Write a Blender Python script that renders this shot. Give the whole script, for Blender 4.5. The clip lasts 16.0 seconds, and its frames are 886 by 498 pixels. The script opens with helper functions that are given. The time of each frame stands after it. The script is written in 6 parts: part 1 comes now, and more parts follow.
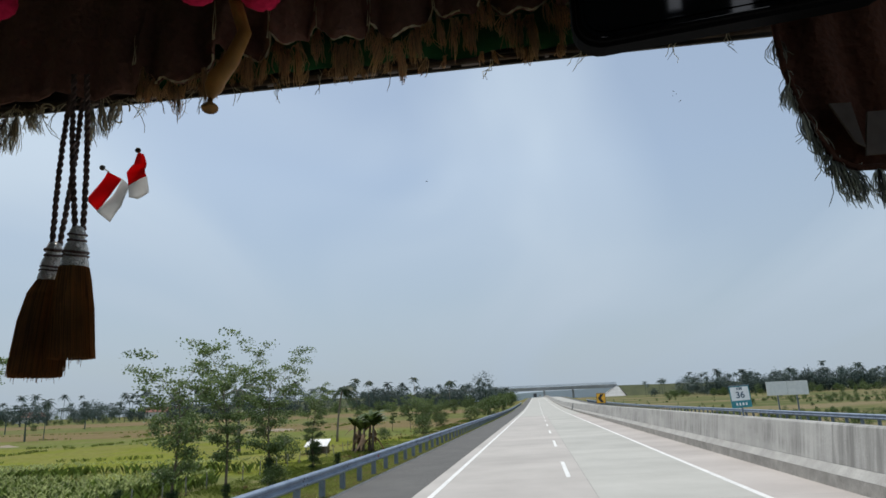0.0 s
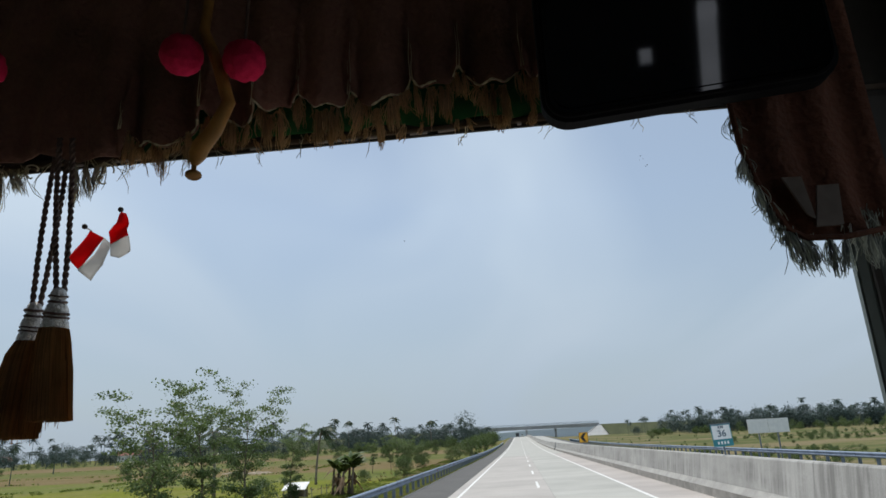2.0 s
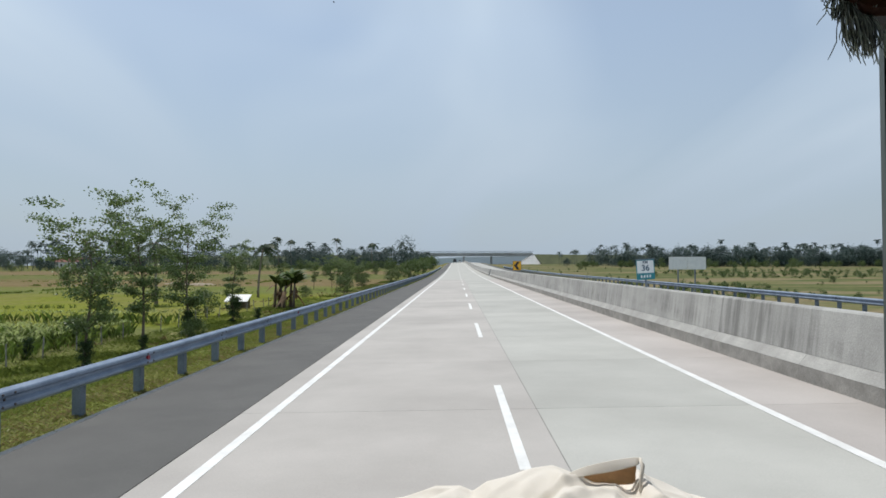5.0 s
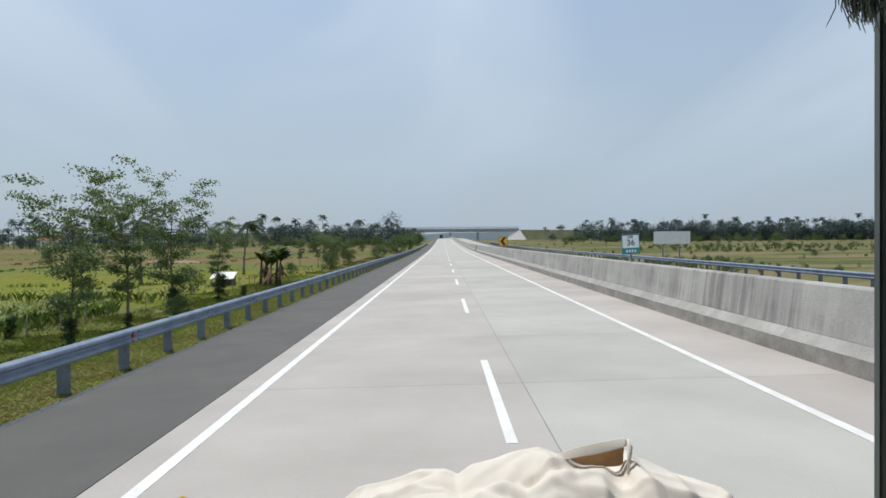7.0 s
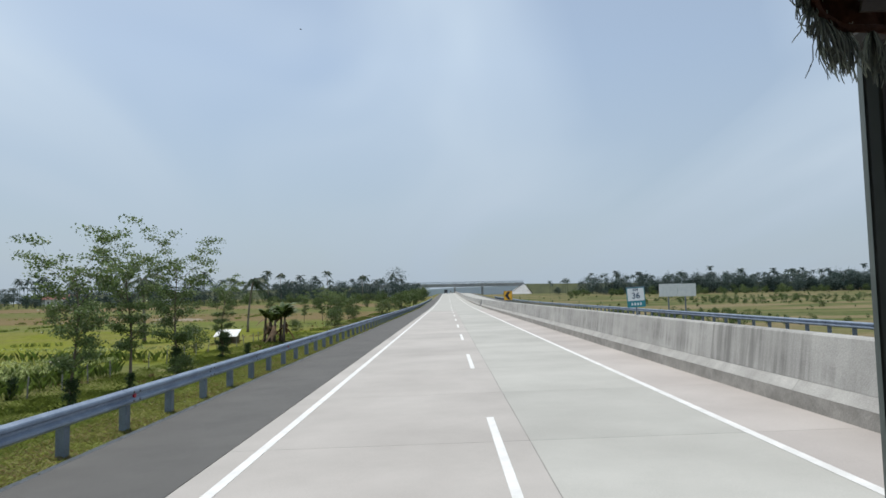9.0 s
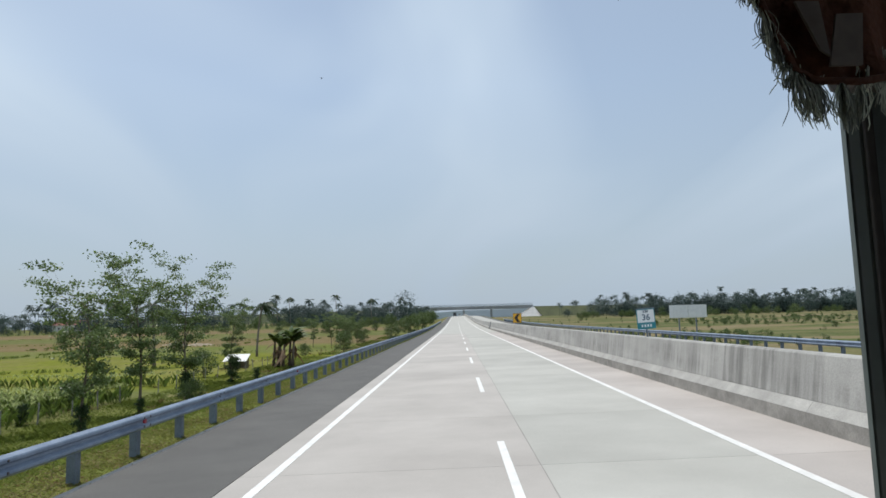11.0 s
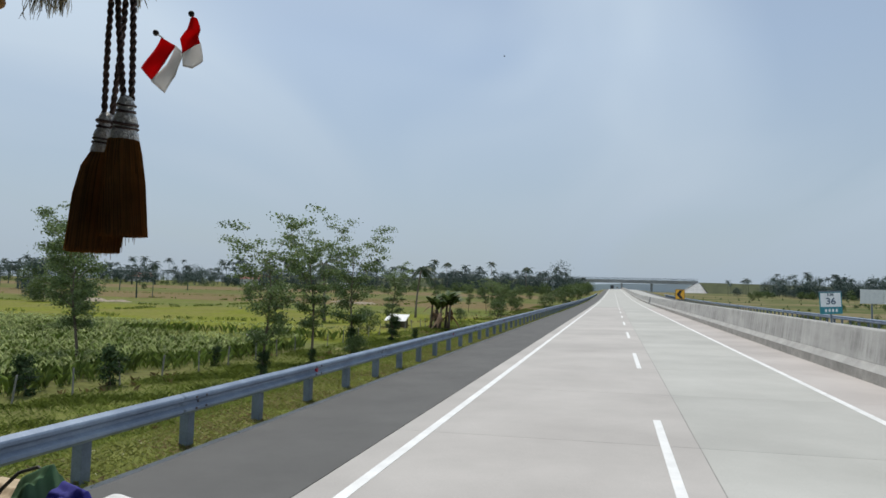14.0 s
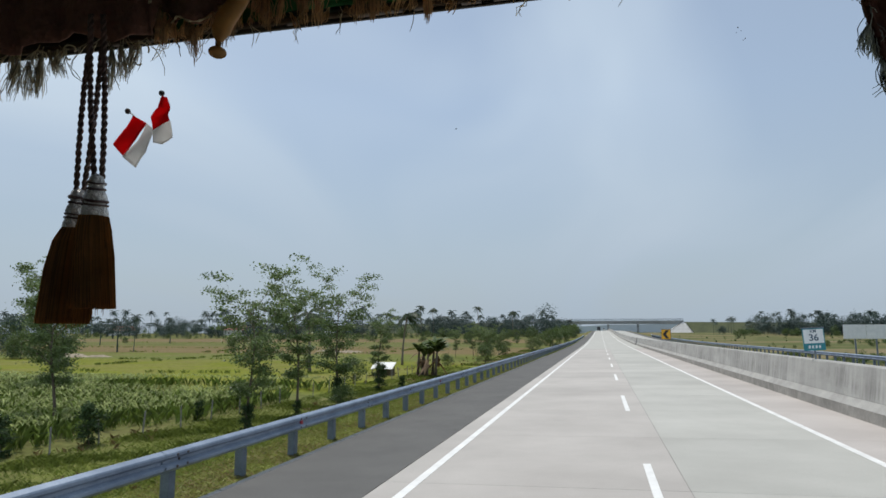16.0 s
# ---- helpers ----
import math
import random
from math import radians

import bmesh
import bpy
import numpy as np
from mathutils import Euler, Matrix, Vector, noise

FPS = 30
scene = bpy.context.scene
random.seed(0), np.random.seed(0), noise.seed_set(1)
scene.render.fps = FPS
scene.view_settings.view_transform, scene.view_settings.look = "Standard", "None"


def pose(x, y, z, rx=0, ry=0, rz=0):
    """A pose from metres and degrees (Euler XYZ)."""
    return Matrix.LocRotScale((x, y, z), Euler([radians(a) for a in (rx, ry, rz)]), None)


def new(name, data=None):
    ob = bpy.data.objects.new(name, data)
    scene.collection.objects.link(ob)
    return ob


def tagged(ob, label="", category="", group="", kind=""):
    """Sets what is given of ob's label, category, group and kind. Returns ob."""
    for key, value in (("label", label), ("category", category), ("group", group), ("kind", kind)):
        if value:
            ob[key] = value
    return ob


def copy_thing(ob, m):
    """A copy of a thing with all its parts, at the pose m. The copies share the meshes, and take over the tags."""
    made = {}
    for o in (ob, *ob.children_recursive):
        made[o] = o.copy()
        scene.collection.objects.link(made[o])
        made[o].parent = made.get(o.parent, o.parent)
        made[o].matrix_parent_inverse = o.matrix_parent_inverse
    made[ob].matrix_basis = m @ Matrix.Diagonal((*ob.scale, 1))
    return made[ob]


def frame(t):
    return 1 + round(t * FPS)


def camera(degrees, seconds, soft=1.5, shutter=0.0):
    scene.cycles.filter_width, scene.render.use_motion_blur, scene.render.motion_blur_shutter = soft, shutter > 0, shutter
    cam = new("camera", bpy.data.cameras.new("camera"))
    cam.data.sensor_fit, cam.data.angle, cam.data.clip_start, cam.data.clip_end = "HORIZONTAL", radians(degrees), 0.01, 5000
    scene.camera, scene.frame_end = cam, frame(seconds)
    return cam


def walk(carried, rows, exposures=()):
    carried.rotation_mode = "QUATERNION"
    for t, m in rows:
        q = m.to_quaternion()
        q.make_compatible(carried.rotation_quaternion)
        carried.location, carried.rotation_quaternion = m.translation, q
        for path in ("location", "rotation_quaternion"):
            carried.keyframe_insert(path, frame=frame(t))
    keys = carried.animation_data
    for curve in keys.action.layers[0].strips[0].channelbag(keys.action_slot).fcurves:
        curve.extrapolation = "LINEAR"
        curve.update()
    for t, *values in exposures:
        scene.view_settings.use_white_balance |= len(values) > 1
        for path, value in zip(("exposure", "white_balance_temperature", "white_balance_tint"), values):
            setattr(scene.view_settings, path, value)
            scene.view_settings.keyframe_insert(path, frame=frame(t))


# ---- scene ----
# the camera looks about from the right side of a lorry cab, on the nearside lane of a straight toll road
# x: right, y: along the road, z: up; the road surface passes through the origin with a 2 % crossfall
cam = camera(68.4, 16.0, soft=1.6)
ROWS = (
    # seconds, the eye from the seat's eye point, tilt, roll and turn
    (0.0, -0.0344, -0.036, -0.0445, 103.39, 2.28, 8.00),
    (0.5, -0.0323, -0.071, -0.0305, 105.31, 0.75, 8.72),
    (1.0, -0.0199, -0.078, -0.0357, 105.45, 0.84, 8.69),
    (1.5, -0.0207, -0.067, -0.0177, 106.44, 1.58, 7.91),
    (2.0, -0.0239, -0.065, -0.0233, 106.63, 2.73, 6.42),
    (2.5, -0.0383, -0.043, -0.0337, 104.81, 2.28, 4.92),
    (3.0, -0.0455, -0.005, -0.0245, 99.66, 0.28, 3.92),
    (3.5, -0.0286, 0.021, -0.0234, 94.43, 0.56, 2.82),
    (3.7, -0.031, 0.021, -0.024, 94.60, 0.30, 1.20),
    (5.8, -0.030, 0.140, -0.036, 89.90, -0.30, 1.55),
    (6.0, -0.030, 0.140, -0.036, 90.82, -0.26, 2.13),
    (6.5, -0.030, 0.138, -0.033, 90.47, -1.53, 0.98),
    (7.0, -0.027, 0.124, -0.031, 89.31, 0.43, -0.02),
    (7.5, -0.016, 0.120, -0.027, 89.97, 0.72, 0.05),
    (8.0, -0.016, 0.123, -0.024, 90.90, 1.12, -1.26),
    (8.5, -0.013, 0.132, -0.032, 90.43, 0.70, -0.67),
    (8.7, -0.013, 0.132, -0.032, 93.60, 0.90, 0.20),
    (10.8, -0.016, 0.080, -0.026, 95.30, 1.40, 0.80),
    (11.0, -0.016, 0.080, -0.026, 96.16, 1.49, 1.17),
    (11.5, -0.027, 0.067, -0.007, 96.10, 1.97, 3.04),
    (11.7, -0.027, 0.067, -0.007, 95.60, 2.00, 6.20),
    (12.0, -0.0182, 0.042, -0.0147, 92.74, 1.62, 9.36),
    (12.5, -0.0467, 0.090, 0.0016, 93.30, 0.55, 10.26),
    (13.0, -0.0017, 0.031, -0.0115, 95.66, -0.43, 12.72),
    (13.5, -0.0163, 0.044, -0.0155, 95.33, -0.58, 13.33),
    (14.0, -0.0340, 0.046, -0.0246, 93.38, -1.49, 14.64),
    (14.5, -0.0231, 0.034, -0.0114, 96.64, -1.44, 15.03),
    (15.0, -0.0249, 0.041, -0.0100, 96.22, -1.33, 15.14),
    (15.5, -0.0500, 0.071, 0.0097, 96.31, -1.38, 14.18),
    (16.0, 0.0075, 0.015, -0.0062, 97.39, 0.02, 13.47),
)
CAB = Vector((-0.03, 299.75, 2.27))                    # the seat's eye point in the lorry cab
walk(cam, [(r[0], pose(CAB.x + r[1], CAB.y + r[2], CAB.z + r[3], *r[4:])) for r in ROWS], exposures=((0.0, -0.03), (2.5, 0.0), (3.5, -0.02), (6.0, 0.03), (8.5, 0.03), (11.0, 0.05), (12.0, -0.03), (14.0, -0.06), (16.0, -0.05)))

# ---- light: a high hazy midday sun ahead and to the left ----
SUN_EL, SUN_AZ = radians(62), radians(-38)          # azimuth from straight ahead, negative to the left
sun_way = Vector((math.sin(SUN_AZ) * math.cos(SUN_EL), math.cos(SUN_AZ) * math.cos(SUN_EL), math.sin(SUN_EL)))
sun = new("sun", bpy.data.lights.new("sun", "SUN"))
sun.data.energy, sun.data.angle, sun.data.color = 3.0, radians(1.5), (1.0, 0.96, 0.9)
sun.matrix_world = sun_way.to_track_quat("Z", "Y").to_matrix().to_4x4()

world = bpy.data.worlds.new("world")
scene.world = world
world.use_nodes = True
wn, wl = world.node_tree.nodes, world.node_tree.links
wn.clear()
w_sky = wn.new("ShaderNodeTexSky")
w_sky.sky_type = "NISHITA"
w_sky.sun_disc, w_sky.sun_elevation, w_sky.sun_rotation = False, SUN_EL, SUN_AZ
w_sky.air_density, w_sky.dust_density, w_sky.ozone_density = 1.1, 0.7, 1.6
w_co = wn.new("ShaderNodeTexCoord")
w_dir = wn.new("ShaderNodeSeparateXYZ")
wl.new(w_co.outputs["Generated"], w_dir.inputs[0])
w_up = wn.new("ShaderNodeMath")
w_up.operation = "MAXIMUM"
w_up.inputs[1].default_value = 0.02
wl.new(w_dir.outputs["Z"], w_up.inputs[0])
w_far = wn.new("ShaderNodeMath")
w_far.operation = "ADD"
w_far.inputs[1].default_value = 0.22
wl.new(w_up.outputs[0], w_far.inputs[0])
w_plane = wn.new("ShaderNodeVectorMath")              # the direction laid out on the cloud layer
w_plane.operation = "DIVIDE"
wl.new(w_co.outputs["Generated"], w_plane.inputs[0])
wl.new(w_far.outputs[0], w_plane.inputs[1])
w_map = wn.new("ShaderNodeMapping")
w_map.inputs["Location"].default_value = (2.6, 0.4, 0.0)
w_map.inputs["Scale"].default_value = (0.95, 0.36, 0.0)
w_map.inputs["Rotation"].default_value = (0.0, 0.0, radians(34))
w_noise = wn.new("ShaderNodeTexNoise")
w_noise.inputs["Scale"].default_value, w_noise.inputs["Detail"].default_value = 1.15, 3.0
w_noise.inputs["Roughness"].default_value, w_noise.inputs["Distortion"].default_value = 0.42, 1.0
w_ramp = wn.new("ShaderNodeValToRGB")
w_ramp.color_ramp.elements[0].position, w_ramp.color_ramp.elements[0].color = 0.37, (0, 0, 0, 1)
w_ramp.color_ramp.elements[1].position, w_ramp.color_ramp.elements[1].color = 0.66, (1, 1, 1, 1)
w_veil = wn.new("ShaderNodeMixRGB")                  # thin cirrus veil over the blue
w_veil.inputs[2].default_value = (6.2, 7.4, 8.7, 1)
w_amt = wn.new("ShaderNodeMath")
w_amt.operation = "MULTIPLY_ADD"
w_amt.inputs[1].default_value, w_amt.inputs[2].default_value = 0.56, 0.42
w_bg = wn.new("ShaderNodeBackground")
w_bg.inputs["Strength"].default_value = 0.096
w_out = wn.new("ShaderNodeOutputWorld")
wl.new(w_plane.outputs[0], w_map.inputs["Vector"])
wl.new(w_map.outputs[0], w_noise.inputs["Vector"])
wl.new(w_noise.outputs["Fac"], w_ramp.inputs[0])
wl.new(w_ramp.outputs[0], w_amt.inputs[0])
wl.new(w_amt.outputs[0], w_veil.inputs[0])
wl.new(w_sky.outputs[0], w_veil.inputs[1])
w_haze = wn.new("ShaderNodeMixRGB")                  # grey-blue haze low over the land
w_haze.inputs[2].default_value = (4.0, 4.85, 5.75, 1)
w_sep = wn.new("ShaderNodeSeparateXYZ")
w_low = wn.new("ShaderNodeMapRange")
w_low.inputs[1].default_value, w_low.inputs[2].default_value, w_low.inputs[3].default_value, w_low.inputs[4].default_value = 0.0, 0.34, 0.92, 0.0
wl.new(w_co.outputs["Generated"], w_sep.inputs[0])
wl.new(w_sep.outputs["Z"], w_low.inputs[0])
wl.new(w_low.outputs[0], w_haze.inputs[0])
wl.new(w_veil.outputs[0], w_haze.inputs[1])
wl.new(w_haze.outputs[0], w_bg.inputs["Color"])
wl.new(w_bg.outputs[0], w_out.inputs["Surface"])


# ---- materials ----
def material(name, base, dark=None, scale=4.0, rough=0.8, metal=0.0, bump=0.0, fine=40.0, fine_mix=0.25, spread=0.0,
             translucent=0.0, stretch=(1, 1, 1), island=False, lo=0.35, hi=0.7):
    """Two scales of variation between two colours, fine relief, and a spread from piece to piece."""
    m = bpy.data.materials.new(name)
    m.use_nodes = True
    n, l = m.node_tree.nodes, m.node_tree.links
    b = n["Principled BSDF"]
    dark = dark or tuple(c * 0.65 for c in base)
    co = n.new("ShaderNodeTexCoord")
    mp = n.new("ShaderNodeMapping")
    mp.inputs["Scale"].default_value = stretch
    l.new(co.outputs["Object"], mp.inputs["Vector"])
    geo = n.new("ShaderNodeNewGeometry")
    l.new(geo.outputs["Position"], mp.inputs["Vector"])
    a = n.new("ShaderNodeTexNoise")
    a.inputs["Scale"].default_value, a.inputs["Detail"].default_value, a.inputs["Roughness"].default_value = scale, 6, 0.6
    l.new(mp.outputs[0], a.inputs["Vector"])
    r = n.new("ShaderNodeMapRange")
    r.inputs[1].default_value, r.inputs[2].default_value = lo, hi
    l.new(a.outputs["Fac"], r.inputs[0])
    mix = n.new("ShaderNodeMixRGB")
    mix.inputs[1].default_value, mix.inputs[2].default_value = (*dark, 1), (*base, 1)
    l.new(r.outputs[0], mix.inputs[0])
    f = n.new("ShaderNodeTexNoise")
    f.inputs["Scale"].default_value, f.inputs["Detail"].default_value = fine, 3
    l.new(mp.outputs[0], f.inputs["Vector"])
    ov = n.new("ShaderNodeMixRGB")
    ov.blend_type = "OVERLAY"
    ov.inputs[0].default_value = fine_mix
    l.new(mix.outputs[0], ov.inputs[1])
    l.new(f.outputs["Fac"], ov.inputs[2])
    last = ov.outputs[0]
    if spread:
        hsv = n.new("ShaderNodeHueSaturation")
        rnd = geo.outputs["Random Per Island"] if island else n.new("ShaderNodeObjectInfo").outputs["Random"]
        mr = n.new("ShaderNodeMapRange")
        mr.inputs[3].default_value, mr.inputs[4].default_value = 1 - spread, 1 + spread
        l.new(rnd, mr.inputs[0])
        l.new(mr.outputs[0], hsv.inputs["Value"])
        l.new(last, hsv.inputs["Color"])
        last = hsv.outputs[0]
    l.new(last, b.inputs["Base Color"])
    b.inputs["Roughness"].default_value, b.inputs["Metallic"].default_value = rough, metal
    if bump:
        bp = n.new("ShaderNodeBump")
        bp.inputs["Strength"].default_value, bp.inputs["Distance"].default_value = bump, 0.02
        l.new(f.outputs["Fac"], bp.inputs["Height"])
        l.new(bp.outputs[0], b.inputs["Normal"])
    if translucent:
        tr = n.new("ShaderNodeBsdfTranslucent")
        l.new(last, tr.inputs["Color"])
        ms = n.new("ShaderNodeMixShader")
        ms.inputs[0].default_value = translucent
        l.new(b.outputs[0], ms.inputs[1])
        l.new(tr.outputs[0], ms.inputs[2])
        l.new(ms.outputs[0], n["Material Output"].inputs["Surface"])
    return m


M_CONC = material("road_concrete", (0.445, 0.435, 0.395), (0.37, 0.36, 0.325), 0.35, 0.85, bump=0.15, fine=55, fine_mix=0.12, spread=0.06)
M_CONC_WARM = material("worn_lane_concrete", (0.462, 0.43, 0.395), (0.378, 0.350, 0.320), 0.35, 0.85, bump=0.15, fine=55, fine_mix=0.12, spread=0.06)
M_CONC_EDGE = material("inner_strip_concrete", (0.468, 0.428, 0.395), (0.383, 0.346, 0.318), 0.35, 0.85, bump=0.15, fine=55, fine_mix=0.15, spread=0.06)
M_JOINT = material("joint_filler", (0.36, 0.345, 0.32), (0.27, 0.26, 0.24), 3, 0.9)
M_SEAM = material("lane_seam", (0.31, 0.30, 0.275), (0.22, 0.21, 0.195), 1.2, 0.95, fine=20)
M_ASPH = material("shoulder_asphalt", (0.116, 0.112, 0.104), (0.088, 0.085, 0.079), 0.6, 0.9, bump=0.4, fine=90, fine_mix=0.35)
M_PAINT = material("road_paint", (0.80, 0.79, 0.76), (0.66, 0.65, 0.62), 2.5, 0.6, fine=25, fine_mix=0.2)


def barrier_material():
    """Pale cast concrete with dark weather streaks running down in uneven patches."""
    m = material("barrier_concrete", (0.445, 0.435, 0.405), (0.35, 0.34, 0.32), 0.8, 0.9, bump=0.3, fine=30, fine_mix=0.25, spread=0.04)
    n, l = m.node_tree.nodes, m.node_tree.links
    geo = n.new("ShaderNodeNewGeometry")
    outs = []
    for sc, stretch, lo, hi in ((1.0, (0.3, 4.2, 0.35), 0.42, 0.60), (1.0, (0.3, 0.16, 0.9), 0.40, 0.58), (1.0, (0.3, 1.2, 0.35), 0.46, 0.60)):
        mp = n.new("ShaderNodeMapping")
        mp.inputs["Scale"].default_value = stretch
        l.new(geo.outputs["Position"], mp.inputs["Vector"])
        t = n.new("ShaderNodeTexNoise")
        t.inputs["Scale"].default_value, t.inputs["Detail"].default_value, t.inputs["Roughness"].default_value = sc, 5, 0.6
        l.new(mp.outputs[0], t.inputs["Vector"])
        r = n.new("ShaderNodeMapRange")
        r.inputs[1].default_value, r.inputs[2].default_value = lo, hi
        l.new(t.outputs["Fac"], r.inputs[0])
        outs.append(r.outputs[0])
    a = n.new("ShaderNodeMath")
    a.operation = "MULTIPLY"
    l.new(outs[0], a.inputs[0])
    l.new(outs[1], a.inputs[1])
    b = n.new("ShaderNodeMath")
    b.operation = "MULTIPLY_ADD"
    b.inputs[1].default_value = 0.35
    l.new(outs[2], b.inputs[0])
    l.new(a.outputs[0], b.inputs[2])
    c = n.new("ShaderNodeMath")
    c.operation = "MULTIPLY"
    c.use_clamp = True
    c.inputs[1].default_value = 0.54
    l.new(b.outputs[0], c.inputs[0])
    mix = n.new("ShaderNodeMixRGB")
    mix.inputs[2].default_value = (0.135, 0.13, 0.12, 1)
    l.new(c.outputs[0], mix.inputs[0])
    p = n["Principled BSDF"]
    l.new(p.inputs["Base Color"].links[0].from_socket, mix.inputs[1])
    l.new(mix.outputs[0], p.inputs["Base Color"])
    return m


M_BARR = barrier_material()
M_BARR_FOOT = material("barrier_foot_concrete", (0.43, 0.42, 0.39), (0.31, 0.30, 0.28), 1.5, 0.9, bump=0.3, fine=30, spread=0.05)
M_KERB = material("barrier_kerb_concrete", (0.36, 0.34, 0.31), (0.22, 0.21, 0.19), 2.0, 0.95, bump=0.4, fine=25, spread=0.06)
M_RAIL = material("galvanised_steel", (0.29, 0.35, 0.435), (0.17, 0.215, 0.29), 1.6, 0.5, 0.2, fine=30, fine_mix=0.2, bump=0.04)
M_WHITE = material("white_paint", (0.78, 0.78, 0.76), (0.62, 0.62, 0.6), 1.5, 0.6, fine=20)
M_POST = material("galvanised_post", (0.19, 0.23, 0.275), (0.115, 0.145, 0.18), 3.0, 0.55, 0.4, fine=30)
M_BARK = material("bark", (0.20, 0.16, 0.12), (0.10, 0.08, 0.06), 6.0, 0.95, bump=0.5, fine=40, stretch=(1, 1, 0.3))
M_PALMBARK = material("palm_bark", (0.24, 0.21, 0.17), (0.13, 0.11, 0.09), 5.0, 0.95, stretch=(0.4, 0.4, 3))
M_LEAF = material("leaf_green", (0.12, 0.17, 0.05), (0.075, 0.115, 0.032), 1.5, 0.55, spread=0.35, island=True, translucent=0.35)
M_LEAF_PALE = material("leaf_pale", (0.18, 0.24, 0.085), (0.11, 0.16, 0.055), 1.5, 0.5, spread=0.4, island=True, translucent=0.4)
M_LEAF_DARK = material("leaf_dark", (0.065, 0.11, 0.034), (0.034, 0.062, 0.02), 1.5, 0.85, spread=0.35, island=True, translucent=0.25)
M_PALM = material("palm_leaf", (0.06, 0.10, 0.040), (0.030, 0.055, 0.022), 1.2, 0.5, spread=0.3, island=True, translucent=0.3)
M_DRYLEAF = material("dry_leaf", (0.30, 0.20, 0.11), (0.16, 0.10, 0.06), 2.0, 0.8, spread=0.3, island=True, translucent=0.3)
M_GRASS = material("grass_blades", (0.34, 0.38, 0.11), (0.23, 0.25, 0.07), 0.9, 0.7, spread=0.22, island=True, translucent=0.5)
# leaf green with a bluish tint that stands in for haze over distance
M_GROVE_HAZED = material("grove_leaf", (0.058, 0.095, 0.078), (0.038, 0.066, 0.058), 0.05, 0.6, spread=0.4, island=True, translucent=0.15)
M_WEED = material("weeds", (0.28, 0.34, 0.085), (0.18, 0.24, 0.055), 0.4, 0.7, spread=0.22, island=True, translucent=0.5)
M_CORN = material("maize_leaf", (0.36, 0.46, 0.14), (0.23, 0.32, 0.085), 0.6, 0.6, spread=0.4, island=True, translucent=0.5)
M_PALEBITS = material("pale_flower", (0.72, 0.70, 0.46), (0.55, 0.52, 0.30), 3.0, 0.8, spread=0.25, island=True)
M_DRYGRASS = material("dry_grass", (0.42, 0.34, 0.19), (0.28, 0.21, 0.11), 0.6, 0.85, spread=0.35, island=True, translucent=0.3)


